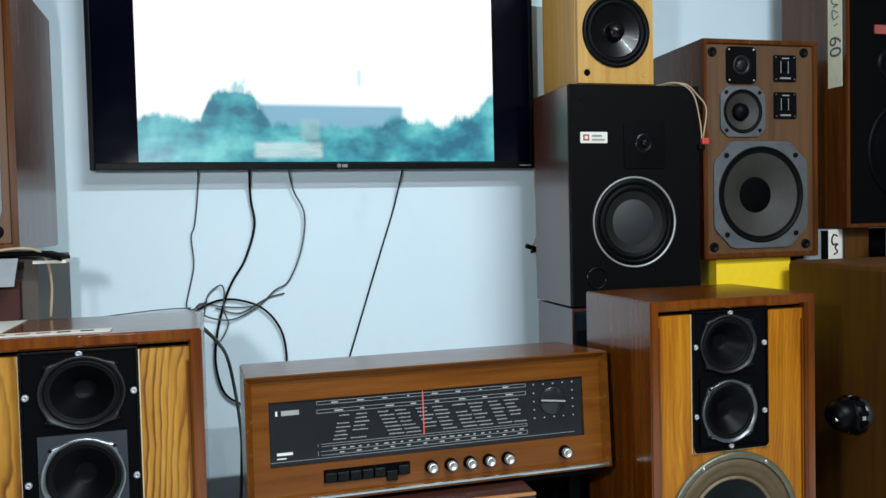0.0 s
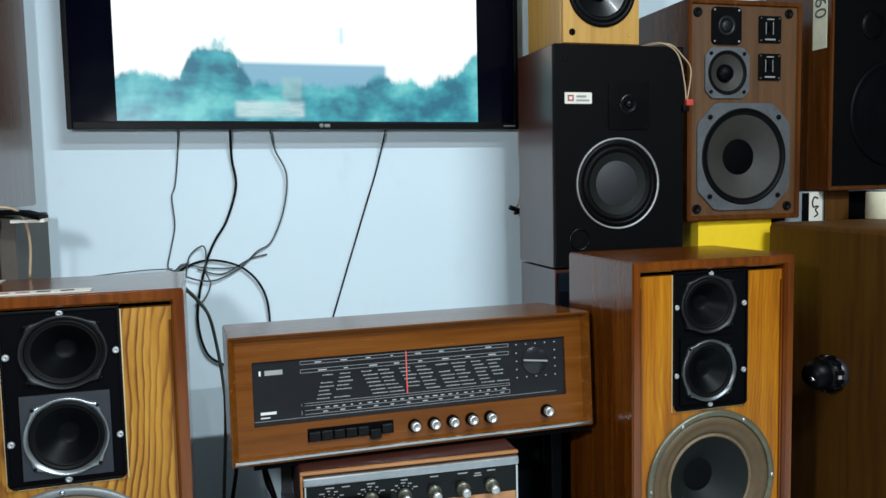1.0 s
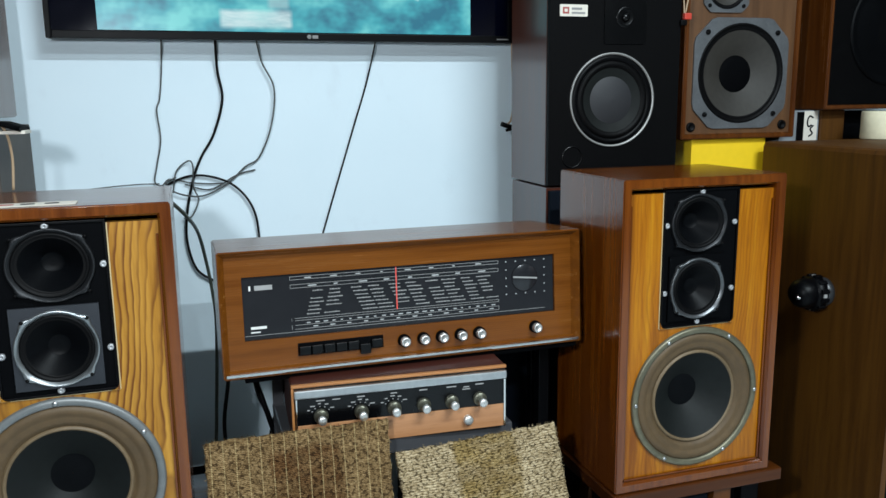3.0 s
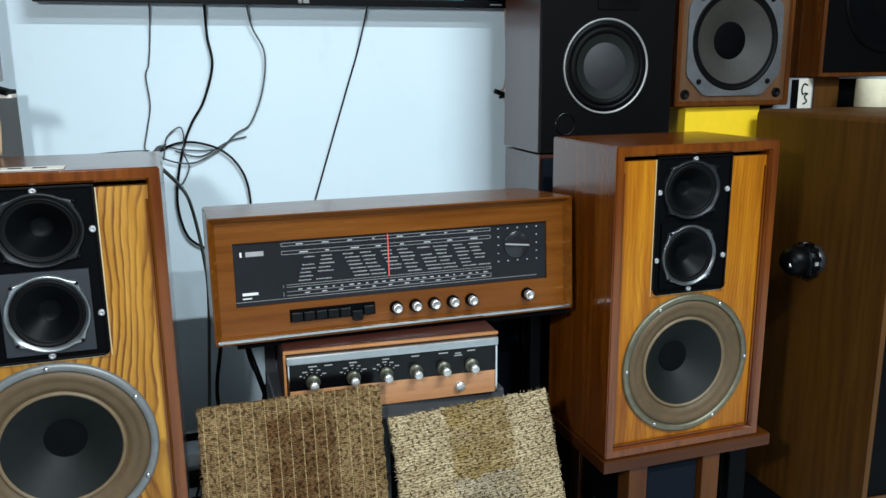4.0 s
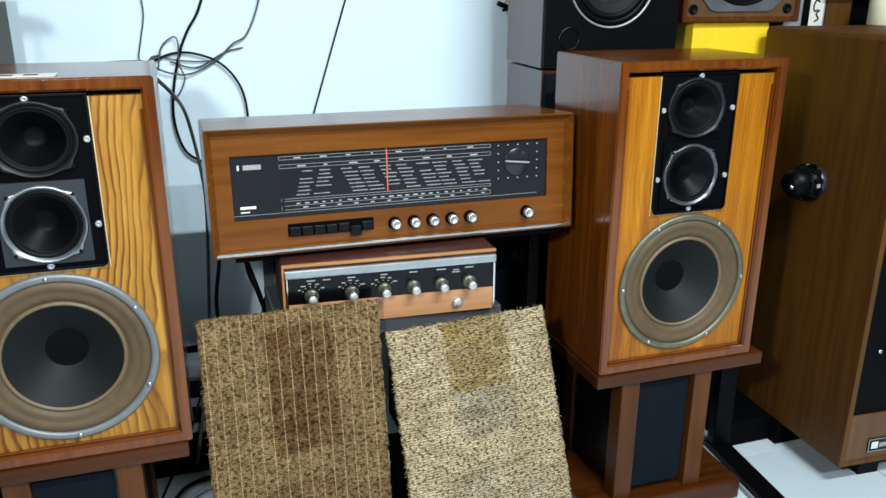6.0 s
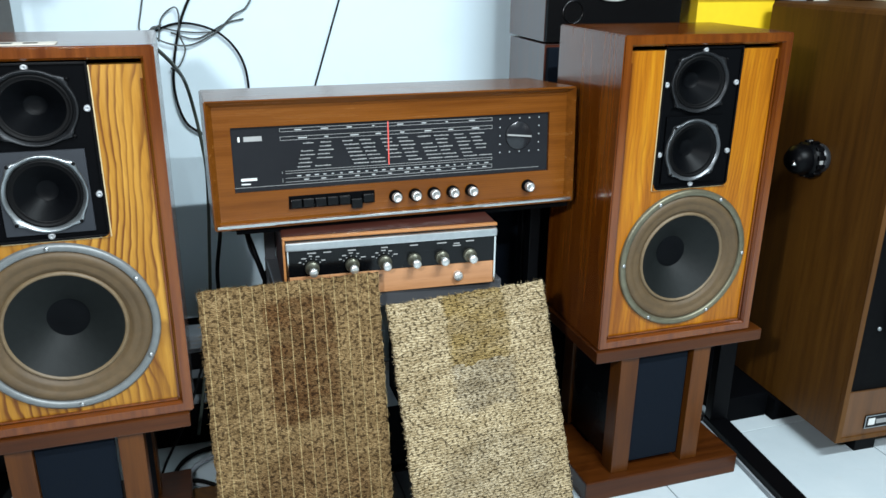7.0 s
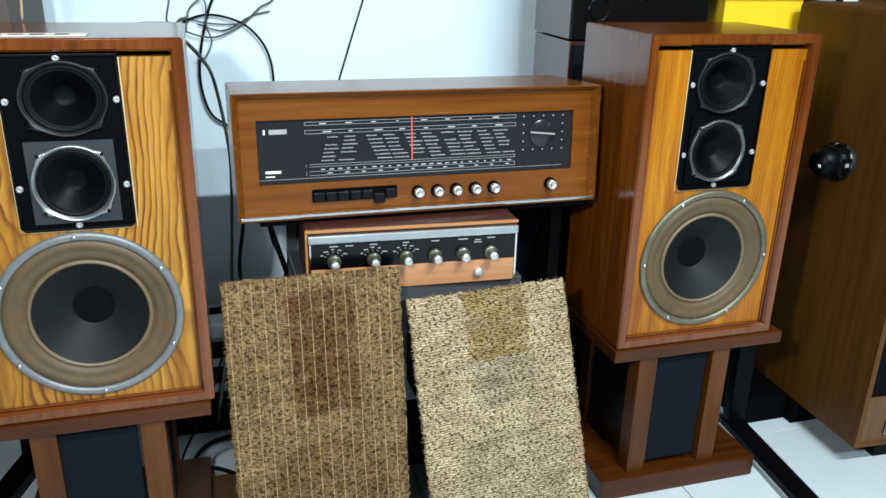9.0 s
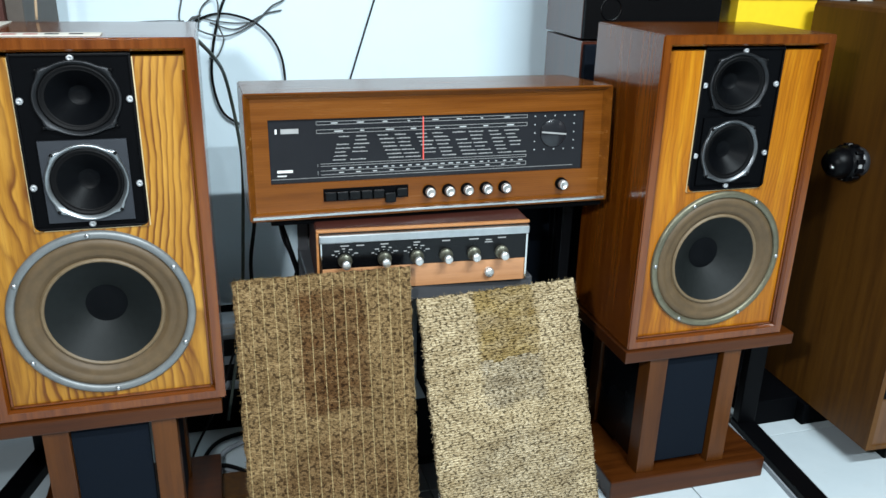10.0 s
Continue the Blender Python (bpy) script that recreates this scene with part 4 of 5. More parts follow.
# ---- the stack beside the television ----
def two_way(m):
    """Tall black-fronted speaker with walnut sides, a ringed woofer and a small tweeter."""
    W, H, D = 0.350, 0.540, 0.232
    s = thing("bookshelf_speaker", m, "walnut speaker with black front and ringed woofer", "loudspeaker", "stacked loudspeakers")
    part("cabinet", bx(0, W, 0.004, D, 0, H, bevel=0.002), DARK_WALNUT, s)
    b = bmesh.new()
    holed(b, 0.001, W - 0.001, 0.001, 0.33, 0.167, 0.203, 0.098, -0.010, 0.003, 64)
    box(b, 0.001, W - 0.001, -0.010, 0.003, 0.33, H - 0.001)
    part("baffle", b, BLACK_BAFFLE, s, "matt black front board")
    part("cavity", lt([(0.098, 0.0035), (0.0004, 0.0036)], 0.167, 0.203, 48), MATT_BLACK, s)
    y = -0.010
    w = part("woofer", lt([(0.1125, y), (0.1125, y - 0.004), (0.1115, y - 0.005), (0.1092, y - 0.005), (0.107, y - 0.002)], 0.167, 0.203, 80), RING_STEEL, s, "woofer inside a bright metal ring")
    part("basket", lt([(0.1075, y), (0.107, y - 0.003), (0.094, y - 0.004), (0.092, y)], 0.167, 0.203, 64), BLACK, w)
    part("surround", lt([(0.094, y), (0.090, y - 0.005), (0.083, y - 0.006), (0.077, y - 0.001)], 0.167, 0.203, 64), RUBBER, w)
    part("cone", lt([(0.078, y), (0.055, y + 0.006), (0.042, y + 0.009)], 0.167, 0.203, 64), PAPER_CONE, w)
    part("dust_cap", lt([(0.056, y + 0.0055), (0.046, y + 0.003), (0.024, y), (0.0004, y - 0.001)], 0.167, 0.203, 48), CAP_GREY, w, "slate grey domed cap")
    t = part("tweeter", prism(bmesh.new(), rounded(0.141, 0.252, 0.335, 0.452, 0.006), y - 0.003, y, 0.001), GLOSS_BLACK, s)
    part("horn", lt([(0.025, y - 0.003), (0.023, y - 0.006), (0.018, y - 0.004), (0.011, y - 0.0035)], 0.196, 0.397, 40), GLOSS_BLACK, t)
    part("dome", lt([(0.011, y - 0.003), (0.009, y - 0.008), (0.005, y - 0.010), (0.0004, y - 0.0105)], 0.196, 0.397, 24), GLOSS_BLACK, t)
    part("port", lt([(0.027, y - 0.001), (0.025, y - 0.003), (0.023, y - 0.001), (0.022, y + 0.002), (0.0004, y + 0.0021)], 0.064, 0.068, 32), GLOSS_BLACK, s)
    lab = part("badge", prism(bmesh.new(), rounded(0.026, 0.097, 0.397, 0.424, 0.002), y - 0.002, y, 0.0005), PAPER, s, "small white badge with a red square")
    part("logo", bx(0.033, 0.049, y - 0.0028, y - 0.0018, 0.403, 0.418), BRICK_RED, lab)
    part("logo_centre", bx(0.037, 0.045, y - 0.0032, y - 0.0026, 0.407, 0.414), PAPER, lab)
    part("print", bx(0.056, 0.082, y - 0.0028, y - 0.0018, 0.412, 0.417), GREY_MARK, lab)
    part("print", bx(0.056, 0.090, y - 0.0028, y - 0.0018, 0.403, 0.407), GREY_MARK, lab)
    for x in (0.03, W - 0.03):
        part("grille_peg", lt([(0.006, y), (0.006, y - 0.002), (0.003, y - 0.001)], x, H - 0.035, 16), RUBBER, s)
    return s


two_way(pose(0.834, 1.765, 0.980, 0, 0, -1.8))


def beech_speaker(m):
    W, H, D = 0.207, 0.345, 0.215
    s = thing("bookshelf_speaker", m, "small pale beech speaker with a glossy black woofer", "loudspeaker", "stacked loudspeakers")
    b = bmesh.new()
    box(b, 0, W, 0.006, D, 0, H, 0.004)
    part("cabinet", b, BEECH, s)
    f = bmesh.new()
    holed(f, 0.003, W - 0.003, 0.003, 0.24, 0.104, 0.130, 0.080, -0.006, 0.0055, 64)
    box(f, 0.003, W - 0.003, -0.006, 0.0055, 0.24, H - 0.003)
    part("baffle", f, BEECH, s)
    part("cavity", lt([(0.080, 0.0056), (0.0004, 0.0057)], 0.104, 0.130), MATT_BLACK, s)
    y = -0.006
    w = part("woofer", lt([(0.089, y), (0.089, y - 0.004), (0.086, y - 0.006), (0.078, y - 0.006), (0.076, y - 0.002)], 0.104, 0.130, 64), BLACK, s)
    part("surround", lt([(0.077, y - 0.002), (0.073, y - 0.006), (0.067, y - 0.005), (0.063, y)], 0.104, 0.130, 64), RUBBER, w)
    part("cone", lt([(0.064, y), (0.04, y + 0.005), (0.02, y + 0.009)], 0.104, 0.130, 64), GLOSS_BLACK, w, "glossy black cone")
    part("dust_cap", lt([(0.024, y + 0.008), (0.021, y - 0.004), (0.014, y - 0.010), (0.0004, y - 0.012)], 0.104, 0.130, 40), GLOSS_BLACK, w)
    part("tweeter", lt([(0.045, y), (0.044, y - 0.003), (0.02, y - 0.002), (0.012, y - 0.006), (0.0004, y - 0.008)], 0.104, 0.285, 40), BLACK, s)
    for x, mat in ((0.026, MATT_BLACK), (0.179, BEECH)):
        part("grille_socket", lt([(0.0085, y + 0.0002), (0.0080, y - 0.0012), (0.0065, y - 0.0008), (0.0004, y - 0.0008)], x, 0.028, 20), mat, s)
    return s


beech_speaker(pose(0.858, 1.766, 1.520, 0, 0, -1.8))


def control_speaker(m, W, H, D, label):
    """Three-way speaker with chamfered alloy driver frames and two level controls."""
    s = thing("bookshelf_speaker", m, label, "loudspeaker", "three-way walnut speakers")
    part("cabinet", shell(bmesh.new(), 0, W, 0, H, 0.014, 0, D, 0.003), RED_WALNUT, s)
    y = 0.006
    fx, fz = W / 0.345, H / 0.575
    wc, mc = (0.170 * fx, 0.168 * fz), (0.117 * fx, 0.387 * fz)
    b = bmesh.new()
    holed(b, 0.014, W - 0.014, 0.014, 0.312 * fz, *wc, 0.118, y, y + 0.012, 64)
    holed(b, 0.014, 0.19 * fx, 0.312 * fz, 0.452 * fz, *mc, 0.050, y, y + 0.012)
    box(b, 0.19 * fx, W - 0.014, y, y + 0.012, 0.312 * fz, 0.452 * fz)
    box(b, 0.014, W - 0.014, y, y + 0.012, 0.452 * fz, H - 0.014)
    part("baffle", b, TAN_BAFFLE, s, "tan wood-grain front board")

    def chamfered(cx, cz, a, c, r, yy):
        bm = bmesh.new()
        outline = []
        for i in range(64):
            t = 2 * math.pi * i / 64
            co, si = math.cos(t), math.sin(t)
            d = min(a / max(abs(co), 1e-6), a / max(abs(si), 1e-6), c / max(abs(co) + abs(si), 1e-6))
            outline.append((cx + d * co, cz + d * si, cx + r * co, cz + r * si))
        f, g, h, k = ([bm.verts.new((p[j], q, p[j + 1])) for p in outline] for j, q in ((0, yy), (2, yy), (0, yy + 0.005), (2, yy + 0.005)))
        for i in range(64):
            n = (i + 1) % 64
            for q in ((f[i], f[n], g[n], g[i]), (f[i], h[i], h[n], f[n]), (g[i], g[n], k[n], k[i])):
                bm.faces.new(q)
        return bm

    w = part("woofer", chamfered(*wc, 0.141, 0.228, 0.128, y - 0.005), ALLOY, s, "woofer in a chamfered grey alloy frame")
    part("surround", lt([(0.129, y - 0.004), (0.126, y - 0.007), (0.121, y - 0.006), (0.119, y - 0.002), (0.114, y - 0.006), (0.109, y - 0.002)], *wc, 80), RUBBER, w)
    part("cone", lt([(0.110, y - 0.003), (0.075, y + 0.010), (0.055, y + 0.018), (0.046, y + 0.023)], *wc, 80), GREY_CONE, w, "brownish grey paper cone")
    part("dust_cap", lt([(0.048, y + 0.022), (0.040, y + 0.020), (0.022, y + 0.0185), (0.0004, y + 0.018)], *wc, 40), MATT_BLACK, w)
    for a in (45, 135, 225, 315):
        part("bolt", lt([(0.0065, y - 0.005), (0.0062, y - 0.009), (0.003, y - 0.010), (0.0004, y - 0.009)], wc[0] + 0.150 * math.cos(radians(a)) * 0.98, wc[1] + 0.150 * math.sin(radians(a)) * 0.98, 14), RUBBER, w)
    d = part("midrange", chamfered(*mc, 0.066, 0.112, 0.058, y - 0.005), ALLOY, s, "midrange in a chamfered grey alloy frame")
    part("surround", lt([(0.059, y - 0.004), (0.056, y - 0.007), (0.052, y - 0.003), (0.048, y - 0.004)], *mc, 56), RUBBER, d)
    part("cone", lt([(0.049, y - 0.003), (0.030, y + 0.007), (0.022, y + 0.010)], *mc, 56), GREY_CONE, d)
    part("dust_cap", lt([(0.024, y + 0.009), (0.021, y - 0.001), (0.012, y - 0.006), (0.0004, y - 0.008)], *mc, 32), DARK_CONE, d)
    for a in (45, 135, 225, 315):
        part("bolt", lt([(0.005, y - 0.005), (0.0045, y - 0.008), (0.0004, y - 0.008)], mc[0] + 0.070 * math.cos(radians(a)), mc[1] + 0.070 * math.sin(radians(a)), 12), RUBBER, d)
    tc = (0.114 * fx, 0.508 * fz)
    t = part("tweeter", prism(bmesh.new(), rounded(tc[0] - 0.044, tc[0] + 0.044, tc[1] - 0.048, tc[1] + 0.048, 0.012), y - 0.005, y, 0.0015), BLACK, s)
    part("ring", lt([(0.026, y - 0.005), (0.025, y - 0.008), (0.020, y - 0.006), (0.016, y - 0.004)], *tc, 40), RIM_DARK, t)
    part("dome", lt([(0.016, y - 0.004), (0.013, y - 0.008), (0.006, y - 0.0085), (0.0004, y - 0.009)], *tc, 28), RIM_DARK, t)
    for sx in (-1, 1):
        for sz in (-1, 1):
            part("screw", lt([(0.003, y - 0.005), (0.0028, y - 0.0065), (0.0004, y - 0.0068)], tc[0] + sx * 0.036, tc[1] + sz * 0.040, 10), STEEL, t)
    for z in (0.503 * fz, 0.405 * fz):
        x = 0.246 * fx
        c = part("level_control", prism(bmesh.new(), rounded(x - 0.034, x + 0.034, z - 0.036, z + 0.034, 0.004), y - 0.004, y, 0.001), GLOSS_BLACK, s, "black level control with a slider")
        part("scale", bx(x - 0.014, x - 0.012, y - 0.0046, y - 0.0038, z - 0.014, z + 0.018), GREY_MARK, c)
        part("scale", bx(x + 0.008, x + 0.010, y - 0.0046, y - 0.0038, z - 0.014, z + 0.018), GREY_MARK, c)
        part("slider", bx(x - 0.008, x + 0.004, y - 0.010, y - 0.0035, z - 0.006, z + 0.010, bevel=0.001), MATT_BLACK, c)
        part("print", bx(x - 0.016, x + 0.016, y - 0.0046, y - 0.0038, z - 0.029, z - 0.025), GREY_MARK, c)
        part("print", bx(x - 0.010, x + 0.012, y - 0.0046, y - 0.0038, z + 0.024, z + 0.027), GREY_MARK, c)
        for sx in (-1, 1):
            for sz in (-1, 1):
                part("screw", lt([(0.0026, y - 0.004), (0.0024, y - 0.0055), (0.0004, y - 0.0057)], x + sx * 0.028, z - 0.001 + sz * 0.029, 10), OLIVE, c)
    for x, z in ((0.030, 0.032), (W - 0.038, 0.034), (0.030, H - 0.034), (W - 0.040, H - 0.030)):
        part("grille_peg", lt([(0.0125, y + 0.0005), (0.012, y - 0.004), (0.008, y - 0.005), (0.006, y - 0.001), (0.0004, y - 0.0008)], x, z, 24), RUBBER, s)
    return s


control_speaker(pose(1.232, 1.796, 1.079, 0, 0, -2.5), 0.345, 0.575, 0.262, "walnut three-way speaker with grey alloy driver frames")
control_speaker(pose(-0.668, 1.600, 1.162), 0.330, 0.508, 0.372, "walnut three-way speaker on a cluttered stack")

# plain cabinets that carry the stacks
solid("speaker_cabinet", bx(0, 0.345, 0.004, 0.232, 0, 0.975, bevel=0.002), DARK_WALNUT, pose(0.836, 1.762, 0, 0, 0, -1.8), "tall dark walnut cabinet under the black-fronted speaker", "cabinet")
solid("speaker_grille", bx(0.004, 0.341, -0.012, 0.0035, 0.02, 0.968, bevel=0.002), NAVY_CLOTH, pose(0.836, 1.762, 0, 0, 0, -1.8), "black cloth grille on a dark walnut cabinet", "grille")
# added hidden support, black so that no yellow bounces onto the floor speaker
solid("hidden_support_box", bx(0, 0.225, 0, 0.25, 0, 0.849, bevel=0.002), MATT_BLACK, pose(1.279, 1.815, 0, 0, 0, -3), "black support box added under a yellow card-covered box", "box")
solid("carton", bx(0, 0.225, 0, 0.25, 0, 0.228, bevel=0.002), YELLOW, pose(1.279, 1.815, 0.85, 0, 0, -3), "plain yellow card-covered box under a walnut speaker", "box")
solid("storage_cabinet", bx(1.512, 2.35, 1.835, 2.11, 0, 1.062, bevel=0.004), MATT_BLACK, HERE, "low dark cabinet against the wall", "cabinet")


# ---- the large floor speaker at the side ----
def floor_speaker(m):
    W, H, D = 0.52, 1.008, 0.472
    s = thing("floor_speaker", m, "large brown veneered floor speaker with black front", "loudspeaker")
    out = [(0, 0), (W, 0), (W, H - 0.012), (W - 0.004, H - 0.003), (W - 0.012, H), (0.012, H), (0.004, H - 0.003), (0, H - 0.012)]
    part("cabinet", prism(bmesh.new(), out, 0.006, D, 0.0), BROWN_VENEER, s)
    fr = bmesh.new()
    for x0, x1, z0, z1 in ((0.0, 0.014, 0.0, H), (W - 0.014, W, 0.0, H), (0.014, W - 0.014, H - 0.014, H), (0.014, W - 0.014, 0.0, 0.012)):
        box(fr, x0, x1, -0.008, 0.0055, z0, z1)
    part("front_frame", fr, BROWN_VENEER, s)
    part("lower_panel", bx(0.014, W - 0.014, -0.005, 0.0055, 0.012, 0.135), TAN_BAFFLE, s, "brown foot panel with a badge")
    part("baffle", bx(0.014, W - 0.014, 0.0, 0.0055, 0.135, H - 0.014), BLACK_BAFFLE, s)
    b = part("badge", prism(bmesh.new(), rounded(0.075, 0.155, 0.030, 0.066, 0.003), -0.008, -0.005, 0.0008), GLOSS_BLACK, s, "black badge with a pale edge")
    bb = bmesh.new()
    for x0, x1, z0, z1 in ((0.076, 0.154, 0.0305, 0.0325), (0.076, 0.154, 0.0635, 0.0655), (0.076, 0.078, 0.0325, 0.0635), (0.152, 0.154, 0.0325, 0.0635)):
        box(bb, x0, x1, -0.0088, -0.0078, z0, z1)
    part("badge_edge", bb, STEEL, b)
    part("logo", bx(0.085, 0.104, -0.0088, -0.0078, 0.039, 0.057), WHITE_MARK, b)
    part("print", bx(0.108, 0.142, -0.0088, -0.0078, 0.041, 0.053), GREY_MARK, b)
    w = part("woofer", lt([(0.185, -0.001), (0.185, -0.008), (0.178, -0.010), (0.160, -0.009), (0.158, -0.003)], 0.262, 0.352, 80), BLACK, s)
    part("surround", lt([(0.159, -0.004), (0.152, -0.010), (0.142, -0.009), (0.135, -0.002)], 0.262, 0.352, 80), RUBBER, w)
    part("cone", lt([(0.136, -0.003), (0.08, -0.0015), (0.05, -0.001)], 0.262, 0.352, 64), GREY_CONE, w)
    part("dust_cap", lt([(0.052, -0.002), (0.045, -0.010), (0.02, -0.016), (0.0004, -0.017)], 0.262, 0.352, 40), DARK_CONE, w)
    for a in (150, 195, 240):
        part("screw", lt([(0.005, -0.001), (0.0045, -0.004), (0.0004, -0.004)], 0.262 + 0.205 * math.cos(radians(a)), 0.352 + 0.205 * math.sin(radians(a)), 12), STEEL, s)
    for x in (0.10, W - 0.16):
        for y in (0.03, D - 0.09):
            part("foot", bx(x, x + 0.06, y, y + 0.06, -0.062, 0.001), RUBBER, s)
    return s


floor_speaker(pose(1.444, 1.296, 0.062, 0, 0, -3))


def side_knob(m):
    """Black ribbed clamp knob with a smoked cap, fixed to the cabinet's flank along -x."""
    s = thing("clamp_knob", m, "black ribbed clamp knob on a cabinet side", "knob")

    def turned(profile, seg, lobe=0.0):
        bm = lt(profile, 0, 0, seg, lobe)
        bmesh.ops.transform(bm, matrix=pose(0, 0, 0, 0, 0, -90), verts=bm.verts)
        return bm

    part("cap", turned([(0.0004, -0.002), (0.034, -0.002), (0.036, -0.010), (0.034, -0.022), (0.030, -0.024)], 28), SMOKED, s, "smoked grey cap")
    part("ribbed_ring", turned([(0.036, -0.022), (0.041, -0.026), (0.041, -0.044), (0.034, -0.050)], 20, 0.06), BLACK, s)
    part("body", turned([(0.034, -0.046), (0.037, -0.056), (0.033, -0.078), (0.020, -0.092), (0.0004, -0.094)], 28), BLACK, s)
    for a in range(15, 375, 30):
        bm = bx(-0.010, 0.010, -0.0055, 0.0055, 0.034, 0.0455, bevel=0.002)
        bmesh.ops.transform(bm, matrix=pose(-0.035, 0, 0) @ pose(0, 0, 0, a, 0, 0), verts=bm.verts)
        part("rib", bm, BLACK, s)
    for a in range(0, 360, 45):
        bm = bx(-0.0045, 0.0045, -0.0045, 0.0045, 0.0395, 0.0435, bevel=0.001)
        bmesh.ops.transform(bm, matrix=pose(-0.036, 0, 0) @ pose(0, 0, 0, a, 0, 0), verts=bm.verts)
        part("rib_mark", bm, GREY_MARK, s)
    bm = bmesh.new()
    bmesh.ops.create_uvsphere(bm, u_segments=12, v_segments=8, radius=0.009, matrix=pose(-0.086, -0.014, -0.004))
    part("stud", bm, CHROME, s)
    return s


side_knob(pose(1.458, 1.505, 0.722, 0, 0, -3))


# ---- the tall speaker at the far side, on loose packing ----
def tall_speaker(m):
    W, H, D = 0.42, 0.80, 0.26
    s = thing("tall_speaker", m, "tall red walnut speaker with black front and paper price strip", "loudspeaker")
    part("cabinet", shell(bmesh.new(), 0, W, 0, H, 0.012, 0, D, 0.002), RED_WALNUT, s)
    part("baffle", bx(0.012, W - 0.012, 0.008, 0.018, 0.012, H - 0.012), BLACK_BAFFLE, s)
    part("woofer", lt([(0.150, 0.008), (0.149, 0.004), (0.140, 0.002), (0.132, 0.006), (0.125, 0.004), (0.05, 0.0075)], 0.225, 0.215, 64), DARK_CONE, s)
    part("name_strip", bx(0.10, 0.185, 0.003, 0.008, 0.54, 0.565, bevel=0.001), BRICK_RED, s)
    part("tweeter", lt([(0.04, 0.008), (0.039, 0.004), (0.02, 0.006), (0.0004, 0.003)], 0.150, 0.46, 32), BLACK, s)
    strip = part("price_strip", bx(-0.0012, 0.0, 0.016, 0.068, 0.395, 0.70), CREAM, s, "cream paper strip with handwriting")
    for z, txt in ((0.480, "60"),):
        cu = bpy.data.curves.new("price", "FONT")
        cu.body, cu.size, cu.extrude = txt, 0.060, 0.0003
        tmp = bpy.data.objects.new("price", cu)
        me = bpy.data.meshes.new_from_object(tmp)
        bpy.data.objects.remove(tmp)
        ob = new("handwriting", me)
        me.materials.append(GREY_CABLE)
        ob.parent = strip
        ob.matrix_local = Matrix(((0, 0, -1, -0.0016), (0, -1, 0, 0.0), (-1, 0, 0, 0.0), (0, 0, 0, 1))) @ Matrix.Identity(4)
        ob.location = (-0.0016, 0.060, z + 0.058)
    for pts in ([(0.030, 0.60), (0.050, 0.61), (0.046, 0.585), (0.028, 0.590)], [(0.034, 0.642), (0.052, 0.655), (0.050, 0.630), (0.030, 0.622), (0.046, 0.618)], [(0.040, 0.568), (0.044, 0.566)], [(0.032, 0.570), (0.036, 0.568)]):
        part("handwriting", sweep([(-0.0016, y, z) for y, z in pts], 0.0014, 6, 6), GREY_CABLE, strip)
    return s


tall_speaker(pose(1.690, 1.800, 1.150))
pk = thing("packing_box", pose(1.578, 1.840, 1.062), "small grey box with a marked white label under a speaker", "box")
part("body", bx(0, 0.135, 0, 0.16, 0, 0.086, bevel=0.003), PLASTIC_GREY, pk)
part("black_band", bx(0.058, 0.082, -0.001, 0.0, 0.002, 0.082), BLACK, pk)
lb = part("label", bx(0.082, 0.128, -0.0014, 0.0, 0.002, 0.084), PAPER, pk, "white label with dark blue scribble")
part("scribble", sweep([(0.112, -0.002, 0.066), (0.100, -0.002, 0.070), (0.093, -0.002, 0.056), (0.097, -0.002, 0.042), (0.108, -0.002, 0.045)], 0.0022, 6, 6), NAVY_CLOTH, lb)
part("scribble", sweep([(0.114, -0.002, 0.044), (0.104, -0.002, 0.034), (0.112, -0.002, 0.022), (0.100, -0.002, 0.014)], 0.0022, 6, 6), NAVY_CLOTH, lb)
wb = thing("wood_block", pose(1.716, 1.838, 1.062), "brown wooden block carrying a tall speaker", "wood block")
part("body", bx(0, 0.085, 0, 0.16, 0, 0.087, bevel=0.004), BROWN_VENEER, wb)
part("end", bx(0.085, 0.30, 0.02, 0.16, 0, 0.080, bevel=0.004), MATT_BLACK, wb)
tr = bmesh.new()
lathe(tr, [(0.022, 0.0), (0.050, 0.0), (0.0515, 0.002), (0.0515, 0.072), (0.050, 0.074), (0.022, 0.074), (0.022, 0.0)], 0, 0, 48)
bmesh.ops.transform(tr, matrix=pose(0, 0, 0.074, -90, 0, 0) @ pose(0, 0, 0), verts=tr.verts)
solid("tape_roll", tr, CREAM, pose(1.808, 1.715, 1.071), "roll of cream masking tape on the floor speaker", "tape")


# ---- the stack behind the left-hand speaker ----
solid("laminate_cabinet", bx(-0.70, -0.318, 1.64, 1.985, 0.352, 1.146, bevel=0.003), GREY_BOARD, HERE, "grey-brown laminate cabinet behind a loudspeaker", "cabinet")
tb = thing("low_table", HERE, "low black table carrying a grey cabinet", "table")
part("tabletop", bx(-0.95, -0.30, 1.60, 1.93, 0.32, 0.35, bevel=0.003), MATT_BLACK, tb)
for x in (-0.93, -0.34):
    for y in (1.645, 1.89):
        part("leg", bx(x, x + 0.028, y, y + 0.028, 0, 0.32, bevel=0.002), BLACK, tb)
part("back_panel", bx(-0.90, -0.342, 1.900, 1.912, 0.03, 0.32), MATT_BLACK, tb)
solid("dark_cabinet", bx(-0.75, -0.345, 1.615, 1.637, 0.351, 1.105, bevel=0.002), RED_BROWN, HERE, "dark red-brown board leaning before a cabinet", "board")
sheet = bmesh.new()
rows_ = []
